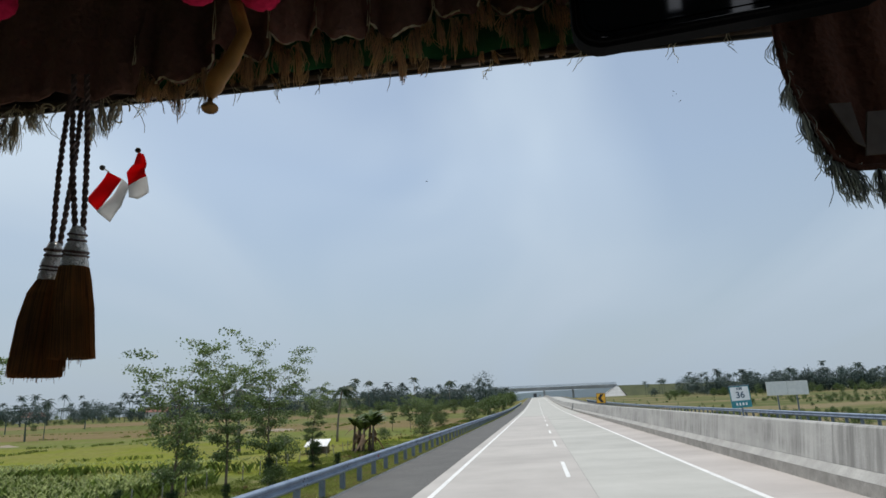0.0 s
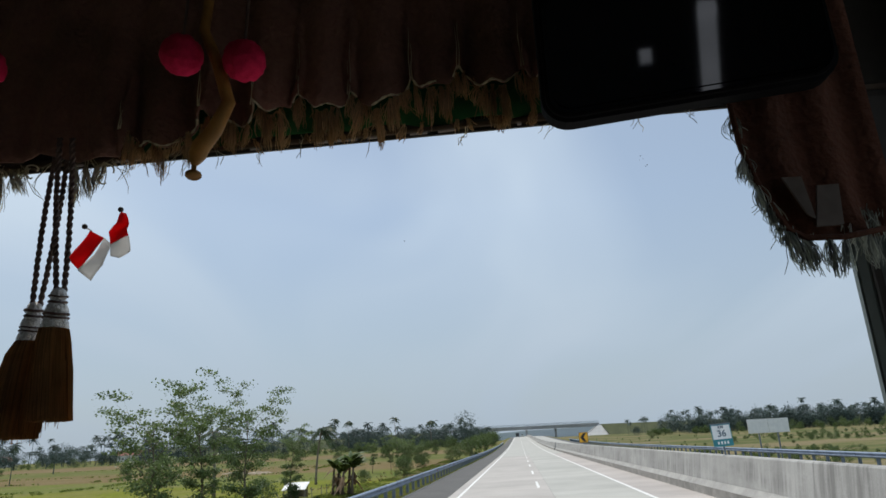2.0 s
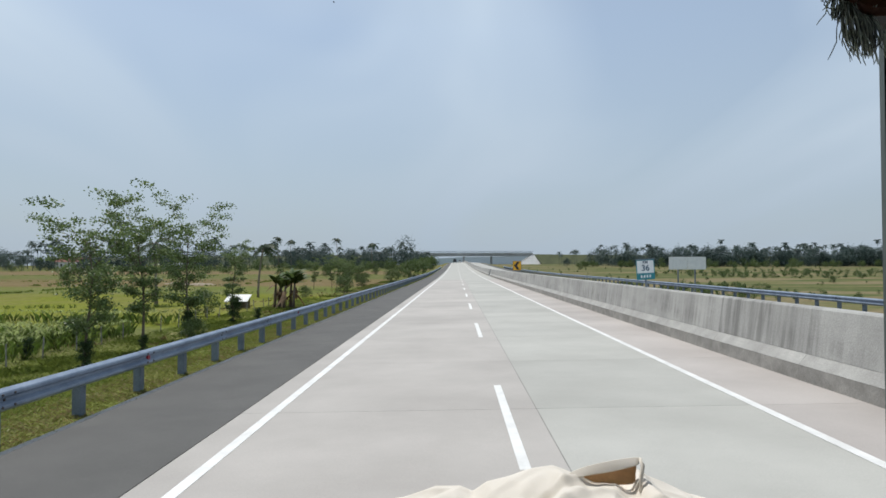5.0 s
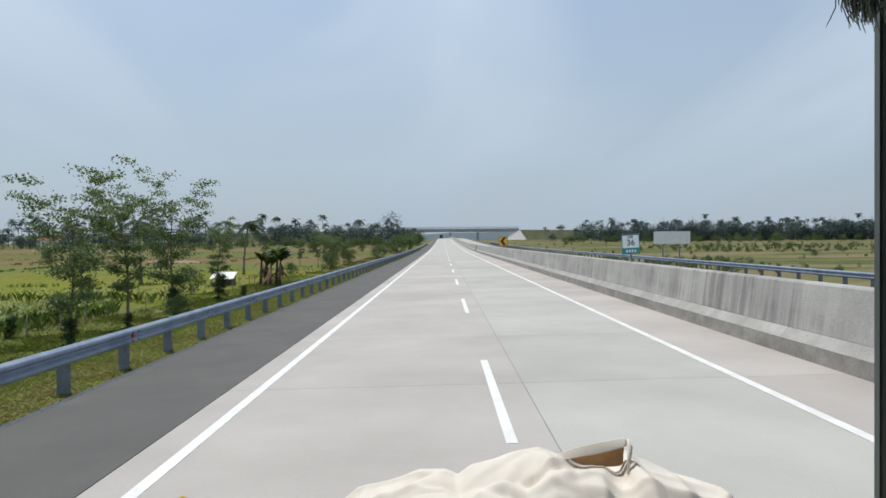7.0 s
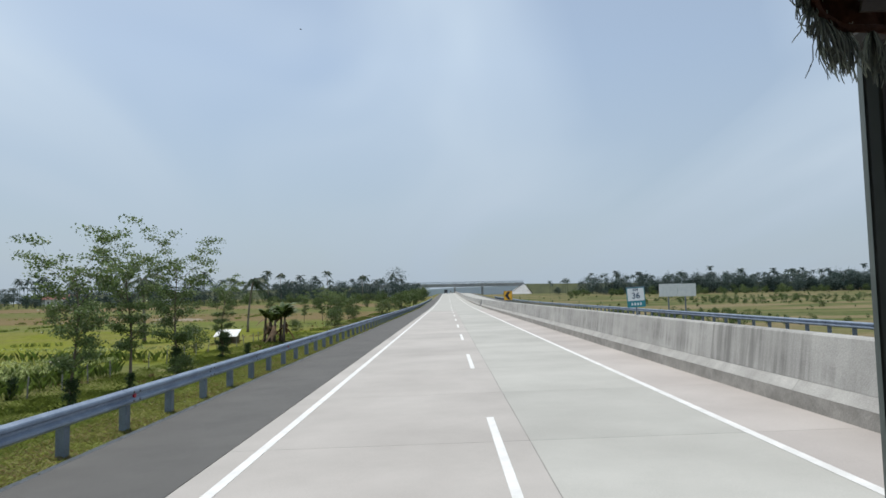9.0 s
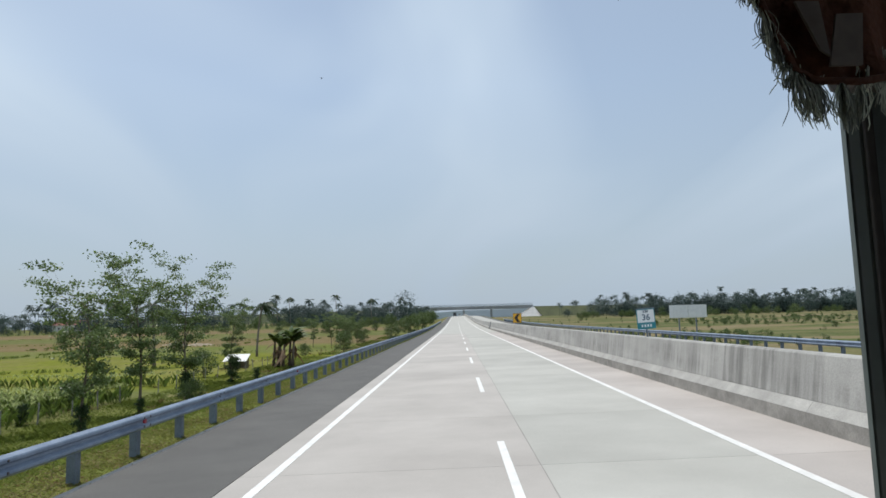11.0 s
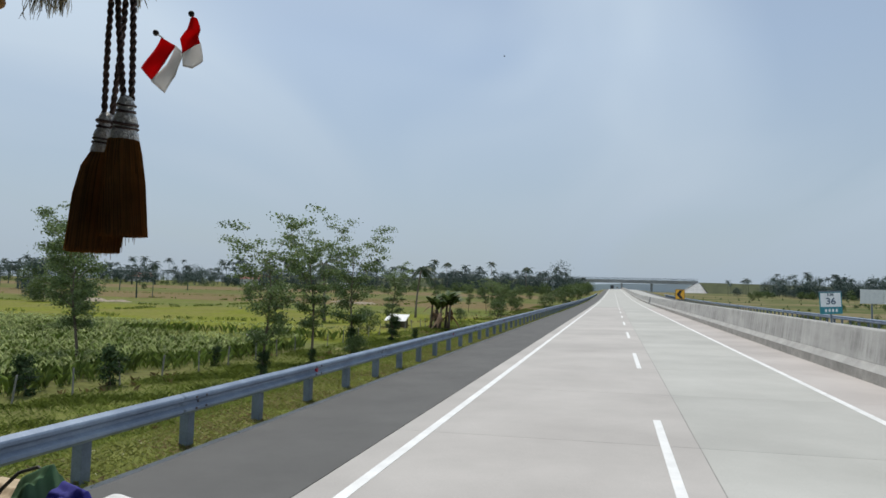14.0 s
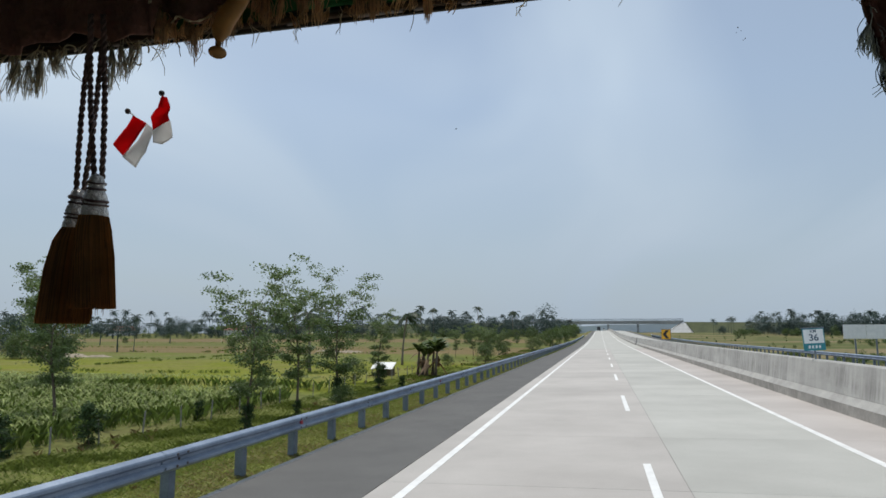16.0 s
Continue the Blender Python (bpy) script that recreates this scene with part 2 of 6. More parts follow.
def ground_material():
    """Farmland: plots of rice, dry stubble and bare soil in plan, with worn earth and green patches."""
    m = bpy.data.materials.new("farmland")
    m.use_nodes = True
    n, l = m.node_tree.nodes, m.node_tree.links
    b = n["Principled BSDF"]
    b.inputs["Roughness"].default_value, b.inputs["Specular IOR Level"].default_value = 1.0, 0.05
    geo = n.new("ShaderNodeNewGeometry")
    mp = n.new("ShaderNodeMapping")
    mp.inputs["Scale"].default_value = (0.018, 0.034, 0.0)
    mp.inputs["Rotation"].default_value = (0, 0, radians(7))
    mp.inputs["Location"].default_value = (0.37, 0.13, 0)
    wob = n.new("ShaderNodeTexNoise")
    wob.inputs["Scale"].default_value = 0.05
    add = n.new("ShaderNodeVectorMath")
    add.operation = "MULTIPLY_ADD"
    add.inputs[1].default_value = (9, 9, 0)
    l.new(geo.outputs["Position"], wob.inputs["Vector"])
    l.new(wob.outputs["Color"], add.inputs[0])
    l.new(geo.outputs["Position"], add.inputs[2])
    l.new(add.outputs[0], mp.inputs["Vector"])
    v = n.new("ShaderNodeTexVoronoi")
    v.voronoi_dimensions = "2D"
    v.inputs["Scale"].default_value, v.inputs["Randomness"].default_value = 1.0, 0.75
    l.new(mp.outputs[0], v.inputs["Vector"])
    sep = n.new("ShaderNodeSeparateColor")
    l.new(v.outputs["Color"], sep.inputs[0])
    ramp = n.new("ShaderNodeValToRGB")
    ramp.color_ramp.interpolation = "CONSTANT"
    stops = ((0.0, (0.13, 0.15, 0.036)), (0.26, (0.15, 0.145, 0.045)), (0.42, (0.165, 0.13, 0.062)), (0.56, (0.12, 0.14, 0.033)), (0.72, (0.18, 0.145, 0.075)), (0.80, (0.13, 0.15, 0.04)))
    ramp.color_ramp.elements[0].color = (*stops[0][1], 1)
    ramp.color_ramp.elements[1].position, ramp.color_ramp.elements[1].color = stops[1][0], (*stops[1][1], 1)
    for s, c in stops[2:]:
        ramp.color_ramp.elements.new(s).color = (*c, 1)
    l.new(sep.outputs[0], ramp.inputs[0])
    n1 = n.new("ShaderNodeTexNoise")
    n1.inputs["Scale"].default_value, n1.inputs["Detail"].default_value, n1.inputs["Roughness"].default_value = 0.12, 8, 0.65
    l.new(geo.outputs["Position"], n1.inputs["Vector"])
    mr = n.new("ShaderNodeMapRange")
    mr.inputs[1].default_value, mr.inputs[2].default_value = 0.42, 0.68
    l.new(n1.outputs["Fac"], mr.inputs[0])
    mx = n.new("ShaderNodeMixRGB")
    mx.inputs[2].default_value = (0.21, 0.165, 0.09, 1)
    mf = n.new("ShaderNodeMath")
    mf.operation = "MULTIPLY"
    mf.inputs[1].default_value = 0.5
    l.new(mr.outputs[0], mf.inputs[0])
    l.new(mf.outputs[0], mx.inputs[0])
    # long plots on the left: weeds, olive rice, maize soil, bright rice, dry stubble, mixed green
    sp = n.new("ShaderNodeSeparateXYZ")
    l.new(add.outputs[0], sp.inputs[0])
    yr = n.new("ShaderNodeMapRange")
    yr.inputs[1].default_value, yr.inputs[2].default_value = 250, 750
    l.new(sp.outputs["Y"], yr.inputs[0])
    band = n.new("ShaderNodeValToRGB")
    bands = [((y - 250) / 500, c) for y, c in ((250, (0.135, 0.145, 0.038)), (302, (0.135, 0.145, 0.038)), (306, (0.115, 0.13, 0.036)), (350, (0.125, 0.145, 0.042)), (353, (0.165, 0.185, 0.020)), (402, (0.150, 0.165, 0.022)), (408, (0.12, 0.145, 0.035)),
             (434, (0.13, 0.15, 0.035)), (442, (0.17, 0.125, 0.06)), (490, (0.15, 0.12, 0.05)), (500, (0.105, 0.125, 0.035)), (545, (0.12, 0.13, 0.04)), (560, (0.18, 0.13, 0.07)), (600, (0.16, 0.125, 0.06)), (615, (0.10, 0.12, 0.035)), (700, (0.115, 0.125, 0.04)))]
    band.color_ramp.elements[0].color = (*bands[0][1], 1)
    band.color_ramp.elements[1].position, band.color_ramp.elements[1].color = bands[1][0], (*bands[1][1], 1)
    for s, c in bands[2:]:
        band.color_ramp.elements.new(s).color = (*c, 1)
    l.new(yr.outputs[0], band.inputs[0])
    masks = []
    for sock, a0, a1, b0, b1 in ((sp.outputs["X"], -15.0, -12.5, 1, 0), (sp.outputs["Y"], 235, 250, 0, 1), (sp.outputs["Y"], 700, 760, 1, 0)):
        q = n.new("ShaderNodeMapRange")
        q.inputs[1].default_value, q.inputs[2].default_value, q.inputs[3].default_value, q.inputs[4].default_value = a0, a1, b0, b1
        l.new(sock, q.inputs[0])
        masks.append(q.outputs[0])
    for other in masks[1:]:
        p = n.new("ShaderNodeMath")
        p.operation = "MULTIPLY"
        l.new(masks[0], p.inputs[0])
        l.new(other, p.inputs[1])
        masks[0] = p.outputs[0]
    bm_ = n.new("ShaderNodeMixRGB")
    l.new(masks[0], bm_.inputs[0])
    l.new(ramp.outputs[0], bm_.inputs[1])
    l.new(band.outputs[0], bm_.inputs[2])
    # dry stubble and olive grass in long streaks across the fields on the right
    ms2 = n.new("ShaderNodeMapping")
    ms2.inputs["Scale"].default_value = (0.022, 0.06, 0.0)
    l.new(add.outputs[0], ms2.inputs["Vector"])
    n3 = n.new("ShaderNodeTexNoise")
    n3.inputs["Scale"].default_value, n3.inputs["Detail"].default_value = 1.0, 6
    l.new(ms2.outputs[0], n3.inputs["Vector"])
    dry = n.new("ShaderNodeValToRGB")
    dry.color_ramp.elements[0].position, dry.color_ramp.elements[0].color = 0.43, (0.075, 0.098, 0.032, 1)
    dry.color_ramp.elements[1].position, dry.color_ramp.elements[1].color = 0.57, (0.195, 0.16, 0.092, 1)
    dry.color_ramp.elements.new(0.5).color = (0.128, 0.132, 0.052, 1)
    l.new(n3.outputs["Fac"], dry.inputs[0])
    xr = n.new("ShaderNodeMapRange")
    xr.inputs[1].default_value, xr.inputs[2].default_value = 20, 26
    l.new(sp.outputs["X"], xr.inputs[0])
    rt = n.new("ShaderNodeMixRGB")
    l.new(xr.outputs[0], rt.inputs[0])
    l.new(bm_.outputs[0], rt.inputs[1])
    l.new(dry.outputs[0], rt.inputs[2])
    l.new(rt.outputs[0], mx.inputs[1])
    n2 = n.new("ShaderNodeTexNoise")
    n2.inputs["Scale"].default_value, n2.inputs["Detail"].default_value = 1.6, 8
    l.new(geo.outputs["Position"], n2.inputs["Vector"])
    ov = n.new("ShaderNodeMixRGB")
    ov.blend_type = "OVERLAY"
    ov.inputs[0].default_value = 0.55
    l.new(mx.outputs[0], ov.inputs[1])
    l.new(n2.outputs["Fac"], ov.inputs[2])
    l.new(ov.outputs[0], b.inputs["Base Color"])
    bp = n.new("ShaderNodeBump")
    bp.inputs["Strength"].default_value, bp.inputs["Distance"].default_value = 0.5, 0.07
    l.new(n2.outputs["Fac"], bp.inputs["Height"])
    l.new(bp.outputs[0], b.inputs["Normal"])
    return m


M_GROUND = ground_material()


# ---- helpers for building ----
def link(name, verts, faces, mat, parent=None, label="", smooth=False):
    me = bpy.data.meshes.new(name)
    me.from_pydata([tuple(map(float, v)) for v in verts], [], [tuple(map(int, f)) for f in faces])
    me.materials.append(mat)
    if smooth:
        me.polygons.foreach_set("use_smooth", [True] * len(me.polygons))
    me.update()
    ob = new(name, me)
    if parent:
        ob.parent = parent
    if label:
        tagged(ob, label)
    return ob


def part(name, bm, mat, parent=None, label="", smooth=False):
    me = bpy.data.meshes.new(name)
    bm.to_mesh(me)
    bm.free()
    me.materials.append(mat)
    if smooth:
        me.polygons.foreach_set("use_smooth", [True] * len(me.polygons))
    ob = new(name, me)
    if parent:
        ob.parent = parent
    if label:
        tagged(ob, label)
    return ob


def empty(name, at, label, category, group="", kind=""):
    ob = new(name)
    ob.empty_display_size = 0.2
    ob.location = at
    return tagged(ob, label, category, group, kind)


def box(bm, size, at=(0, 0, 0), bevel=0.0, rot=(0, 0, 0)):
    m = pose(*at, *rot) @ Matrix.Diagonal((*size, 1))
    vs = bmesh.ops.create_cube(bm, size=1.0, matrix=m)["verts"]
    if bevel:
        es = list({e for v in vs for e in v.link_edges})
        bmesh.ops.bevel(bm, geom=es, offset=bevel, segments=2, affect="EDGES", profile=0.5)


def tube(verts, faces, pts, radii, sides=6):
    """A tapered tube along points, added to lists."""
    base = len(verts)
    pts = [Vector(p) for p in pts]
    for i, p in enumerate(pts):
        d = (pts[min(i + 1, len(pts) - 1)] - pts[max(i - 1, 0)]).normalized()
        u = d.orthogonal().normalized() if i == 0 else (u - d * u.dot(d)).normalized()
        w = d.cross(u)
        for k in range(sides):
            a = 2 * math.pi * k / sides
            verts.append(p + (u * math.cos(a) + w * math.sin(a)) * radii[i])
    for i in range(len(pts) - 1):
        for k in range(sides):
            a, b = base + i * sides + k, base + i * sides + (k + 1) % sides
            faces.append((a, b, b + sides, a + sides))
    faces.append(tuple(base + k for k in reversed(range(sides))))
    faces.append(tuple(base + (len(pts) - 1) * sides + k for k in range(sides)))


def rise(y):
    """The road and land climb gently towards the overpass."""
    s = min(max((y - 400) / 480, 0), 1)
    return 4.6 * s * s * (3 - 2 * s)


PROFILE = ((-4000, -2.2), (-16, -2.2), (-12.5, -1.9), (-7.4, -0.25), (-5.4, -0.16), (-5.2, -0.5), (19.2, -0.6), (19.6, -0.2), (20.6, -0.3), (25, -1.6), (4000, -1.8))


def terrain(x, y):
    for (a, za), (b, zb) in zip(PROFILE, PROFILE[1:]):
        if x <= b:
            z = za + (zb - za) * (x - a) / (b - a)
            break
    out = max(0.0, min(1.0, (abs(x - 6) - 16) / 20))
    z += out * 0.22 * noise.noise((x * 0.05, y * 0.05, 1.3)) + out * 0.08 * noise.noise((x * 0.3, y * 0.3, 5.1))
    if x < -7.4:
        z += 0.10 * noise.noise((x * 0.4, y * 0.25, 2.2))
    return z + rise(y)


def grid_axis(stops):
    out = []
    for a, b, n in stops:
        out += [a + (b - a) * i / n for i in range(n)]
    return out + [stops[-1][1]]


# ---- ground ----
gx = grid_axis(((-3500, -400, 16), (-400, -100, 20), (-100, -30, 28), (-30, -12.5, 18), (-12.5, -7.4, 8), (-7.4, -5.4, 4), (-5.4, -5.2, 1), (-5.2, 19.2, 3), (19.2, 19.6, 1), (19.6, 20.6, 1), (20.6, 25, 4), (25, 60, 14), (60, 400, 20), (400, 3500, 16)))
gy = grid_axis(((-800, -30, 14), (-30, 460, 245), (460, 1200, 74), (1200, 4600, 20)))
link("ground", [(x, y, terrain(x, y)) for y in gy for x in gx],
     [(j * len(gx) + i, j * len(gx) + i + 1, (j + 1) * len(gx) + i + 1, (j + 1) * len(gx) + i) for j in range(len(gy) - 1) for i in range(len(gx) - 1)],
     M_GROUND, smooth=True)
tagged(bpy.data.objects["ground"], "flat farmland with green rice plots and dry brown soil", "ground", kind="structure")

# ---- the near carriageway ----
CF = 0.02
X_RAIL, X_ASPH, X_SLAB, X_L, X_JOINT, X_C, X_R, X_BARR = -6.12, -5.7, -3.42, -2.91, 1.17, 0.69, 4.52, 6.22
Y0, Y1, YF = -20.0, 400.0, 1250.0


def strip(x0, x1, ya, yb, lift, step=20.0, thick=0.0, fall=CF):
    """A ribbon of road between two lines, following the climb."""
    n = max(1, int((yb - ya) / step))
    v, f = [], []
    for i in range(n + 1):
        y = ya + (yb - ya) * i / n
        z = rise(y)
        row = [(x0, y, fall * x0 + z + lift), (x1, y, fall * x1 + z + lift)]
        if thick:
            row += [(x1, y, fall * x1 + z + lift - thick), (x0, y, fall * x0 + z + lift - thick)]
        v += row
    k = 4 if thick else 2
    for i in range(n):
        for j in range(k if thick else 1):
            a, b = i * k + j, i * k + (j + 1) % k
            f.append((a, b, b + k, a + k) if not thick else (a, a + k, b + k, b)[::-1])
    if thick:
        f += [(0, 1, 2, 3), tuple(n * 4 + q for q in (3, 2, 1, 0))]
    return v, f


road = empty("road", (0, 0, 0), "pale concrete carriageway with white lane lines", "road", kind="structure")
v, f = strip(-5.9, 6.6, Y0, YF, -0.03, thick=0.2)
link("road_base", v, f, M_JOINT, road, "dark joint filler under the slabs")
v, f = strip(X_ASPH, X_SLAB - 0.01, Y0, YF, 0.0, thick=0.12)
link("hard_shoulder", v, f, M_ASPH, road, "dark grey asphalt hard shoulder")


def slab_mesh(x0, x1, length, mat):
    bm = bmesh.new()
    g, e = 0.002, 0.004
    vs = []
    for dz, s in ((0.0, g + e), (-0.008, g), (-0.2, g)):
        vs.append([bm.verts.new((x, y, CF * x + dz)) for x, y in ((x0 + s, s), (x1 - s, s), (x1 - s, length - s), (x0 + s, length - s))])
    bm.faces.new(vs[0])
    for a, b in zip(vs, vs[1:]):
        for k in range(4):
            bm.faces.new((a[k], b[k], b[(k + 1) % 4], a[(k + 1) % 4]))
    me = bpy.data.meshes.new("slab")
    bm.to_mesh(me)
    bm.free()
    me.materials.append(mat)
    return me


SLAB = 5.0
slabs = slab_mesh(X_SLAB, X_JOINT, SLAB, M_CONC_WARM), slab_mesh(X_JOINT, X_R, SLAB, M_CONC), slab_mesh(X_R, 6.5, SLAB, M_CONC_EDGE)
for i in range(int((Y1 - Y0) / SLAB)):
    for me in slabs:
        ob = new("slab", me)
        ob.location = (0, Y0 + i * SLAB, 0)
        ob.parent = road
far_v, far_f = [], []
for x0, x1 in ((X_SLAB, X_JOINT - 0.01), (X_JOINT + 0.01, 6.5)):
    v, f = strip(x0, x1, Y1, YF, 0.0, 5.0)
    b = len(far_v)
    far_v += v
    far_f += [tuple(q + b for q in p) for p in f]
tagged(link("far_paving", far_v, far_f, M_CONC, road), kind="stuff")


v, f = strip(X_JOINT - 0.007, X_JOINT + 0.007, Y0, Y1, 0.003, 5.0)
link("lane_seam", v, f, M_SEAM, road, "dark seam between the two lanes")


def paint(name, x, w, ya, yb):
    v, f = strip(x - w / 2, x + w / 2, ya, yb, 0.004, 4.0)
    return link(name, v, f, M_PAINT, road)


paint("edge_line", X_L, 0.15, Y0, YF)
for a, b in ((Y0, 83.0), (83.6, 141), (141.3, 238), (238.3, YF)):
    paint("edge_line", X_R, 0.15, a, b)
dash = None
for k in range(-1, 60):
    yb = 13.0 * k
    if yb > Y1:
        paint("lane_dash", X_C, 0.13, yb - 5, yb)
    elif dash is None:
        dash = paint("lane_dash", X_C, 0.13, -5, 0)
        dash.location.y = yb
    else:
        ob = new("lane_dash", dash.data)
        ob.location.y, ob.parent = yb, road

# ---- median barrier, cast in segments ----
barrier = empty("median_barrier", (0, 0, 0), "weathered grey concrete median barrier with dark stains", "barrier", kind="structure")
ZB = CF * X_BARR


SEG = 4.0


def block(name, pts, length, mat):
    bm = bmesh.new()
    rows = [[bm.verts.new((X_BARR + a, y, ZB + b)) for a, b in pts] for y in (0.003, length - 0.003)]
    n = len(pts)
    for k in range(n):
        bm.faces.new((rows[0][k], rows[0][(k + 1) % n], rows[1][(k + 1) % n], rows[1][k]))
    bm.faces.new(rows[0][::-1]), bm.faces.new(rows[1])
    bmesh.ops.recalc_face_normals(bm, faces=bm.faces)
    me = bpy.data.meshes.new(name)
    bm.to_mesh(me)
    bm.free()
    me.materials.append(mat)
    return me


seg_wall = block("wall_segment", ((0.16, 0.475), (0.27, 1.30), (0.30, 1.33), (0.55, 1.33), (0.58, 1.30), (0.69, 0.475)), SEG, M_BARR)
seg_foot = block("foot_segment", ((0.002, 0.284), (0.155, 0.47), (0.695, 0.47), (0.848, 0.284)), SEG, M_BARR_FOOT)
seg_kerb = block("kerb_segment", ((0.0, -0.3), (0.0, 0.28), (0.85, 0.28), (0.85, -0.3)), SEG, M_KERB)
n_seg = int((YF - Y0) / SEG)
for i in range(n_seg):
    y = Y0 + i * SEG
    if y > 420 and i % 4:
        continue
    for me in (seg_wall, seg_foot, seg_kerb):
        ob = new(me.name, me)
        ob.parent = barrier
        ob.location = (0, y, rise(y))
        if y > 420:
            ob.scale.y = 4
            ob.rotation_euler.x = math.atan2(rise(y + 16) - rise(y), 16)

# ---- the far carriageway beyond the barrier ----
far_road = empty("far_carriageway", (0, 0, 0), "concrete carriageway for oncoming traffic behind the barrier", "road", kind="structure")
v, f = strip(7.1, 15.9, Y0, YF, 0.28, thick=0.4, fall=-CF)
link("far_slab", v, f, M_CONC, far_road)
v, f = strip(15.9, 18.3, Y0, YF, 0.28, thick=0.4, fall=-CF)
link("far_shoulder", v, f, M_ASPH, far_road)


# ---- guardrails ----
def beam_mesh(length, depth_sign):
    """W-profile beam with thickness, 310 mm deep."""
    prof = ((0.0, 0.0), (0.045, 0.03), (0.08, 0.055), (0.08, 0.095), (0.015, 0.135), (0.015, 0.175), (0.08, 0.215), (0.083, 0.252), (0.072, 0.274), (0.0, 0.31))
    v, f = [], []
    n = len(prof)
    for y in (0.0, length):
        v += [(depth_sign * a, y, b - 0.31) for a, b in prof] + [(depth_sign * (a - 0.006), y, b - 0.31) for a, b in prof]
    for k in range(n - 1):
        f.append((k, k + 1, 2 * n + k + 1, 2 * n + k))
        f.append((n + k, 3 * n + k, 3 * n + k + 1, n + k + 1))
    f += [(0, 2 * n, 3 * n, n), (n - 1, 2 * n - 1, 4 * n - 1, 3 * n - 1)]
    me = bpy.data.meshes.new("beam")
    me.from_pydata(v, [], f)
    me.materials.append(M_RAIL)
    return me


def post_mesh():
    bm = bmesh.new()
    box(bm, (0.15, 0.15, 1.0), (0, 0, -0.42), 0.008)
    me = bpy.data.meshes.new("post")
    bm.to_mesh(me)
    bm.free()
    me.materials.append(M_POST)
    return me


post_me = post_mesh()
M_REFLECTOR = material("red_reflector", (0.45, 0.02, 0.04), (0.30, 0.015, 0.03), 20.0, 0.3)
M_BOLT = material("rusty_bolt", (0.10, 0.085, 0.08), (0.06, 0.045, 0.04), 20.0, 0.7, 0.4)
bm = bmesh.new()
bmesh.ops.create_cone(bm, cap_ends=True, segments=14, radius1=0.05, radius2=0.045, depth=0.03, matrix=pose(0.01, 0, 0, 0, 90, 0))
reflector_me = bpy.data.meshes.new("reflector")
bm.to_mesh(reflector_me)
bm.free()
reflector_me.materials.append(M_REFLECTOR)
bm = bmesh.new()
for by, bz in ((-0.12, -0.08), (-0.12, 0.08), (0.12, -0.08), (0.12, 0.08), (0.0, 0.0)):
    bmesh.ops.create_cone(bm, cap_ends=True, segments=8, radius1=0.022, radius2=0.016, depth=0.02, matrix=pose(0.085 if bz else 0.022, by, bz, 0, 90, 0))
bolts_me = bpy.data.meshes.new("splice_bolts")
bm.to_mesh(bolts_me)
bm.free()
bolts_me.materials.append(M_BOLT)


def guardrail(x, top, side, ya, yb, ysplit, label):
    rail = empty("guardrail", (0, 0, 0), label, "guardrail", kind="structure")
    beam = beam_mesh(4.03, side)
    y = ya
    while y < yb:
        near = y < ysplit
        ob = new("beam", beam)
        ob.parent, ob.location = rail, (x + 0.06 * side, y, top + rise(y))
        ob.rotation_euler.x = math.atan2(rise(y + 4) - rise(y), 4)
        for k in (0, 1):
            p = new("post", post_me)
            p.parent, p.location = rail, (x - 0.09 * side, y + 0.4 + 2.0 * k, top - 0.17 + rise(y))
        if near and side > 0 and y > 240 and int(y / 4) % 3 == 0:
            q = new("reflector", reflector_me)
            q.parent, q.location = rail, (x + 0.085, y + 0.4, top - 0.155 + rise(y))
        if near and y > 200:
            q = new("splice_bolts", bolts_me)
            q.parent, q.location = rail, (x + 0.06 * side, y + 0.4, top - 0.155 + rise(y))
            q.scale.x = side
        y += 4.0
    return rail


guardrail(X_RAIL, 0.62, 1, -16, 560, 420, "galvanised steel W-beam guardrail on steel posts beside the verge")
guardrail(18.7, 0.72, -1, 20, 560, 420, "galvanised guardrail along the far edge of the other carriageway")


# ---- trees ----
def leaf_cloud(verts, faces, centre, radius, count, size, rng, flat=0.8):
    """Small pointed leaves round a twig end."""
    for _ in range(count):
        d = Vector((rng.gauss(0, 1), rng.gauss(0, 1), rng.gauss(0, flat)))
        p = Vector(centre) + d * radius * 0.5
        a = Vector((rng.gauss(0, 1), rng.gauss(0, 1), rng.gauss(-0.25, 0.6))).normalized()
        b = a.orthogonal().normalized()
        b = (b * math.cos(q := rng.uniform(0, 6.28)) + a.cross(b) * math.sin(q)) * 0.36
        s = size * rng.uniform(0.6, 1.3)
        k = len(verts)
        verts += [p, p + (a * 0.45 + b) * s, p + a * s, p + (a * 0.45 - b) * s]
        faces.append((k, k + 1, k + 2, k + 3))


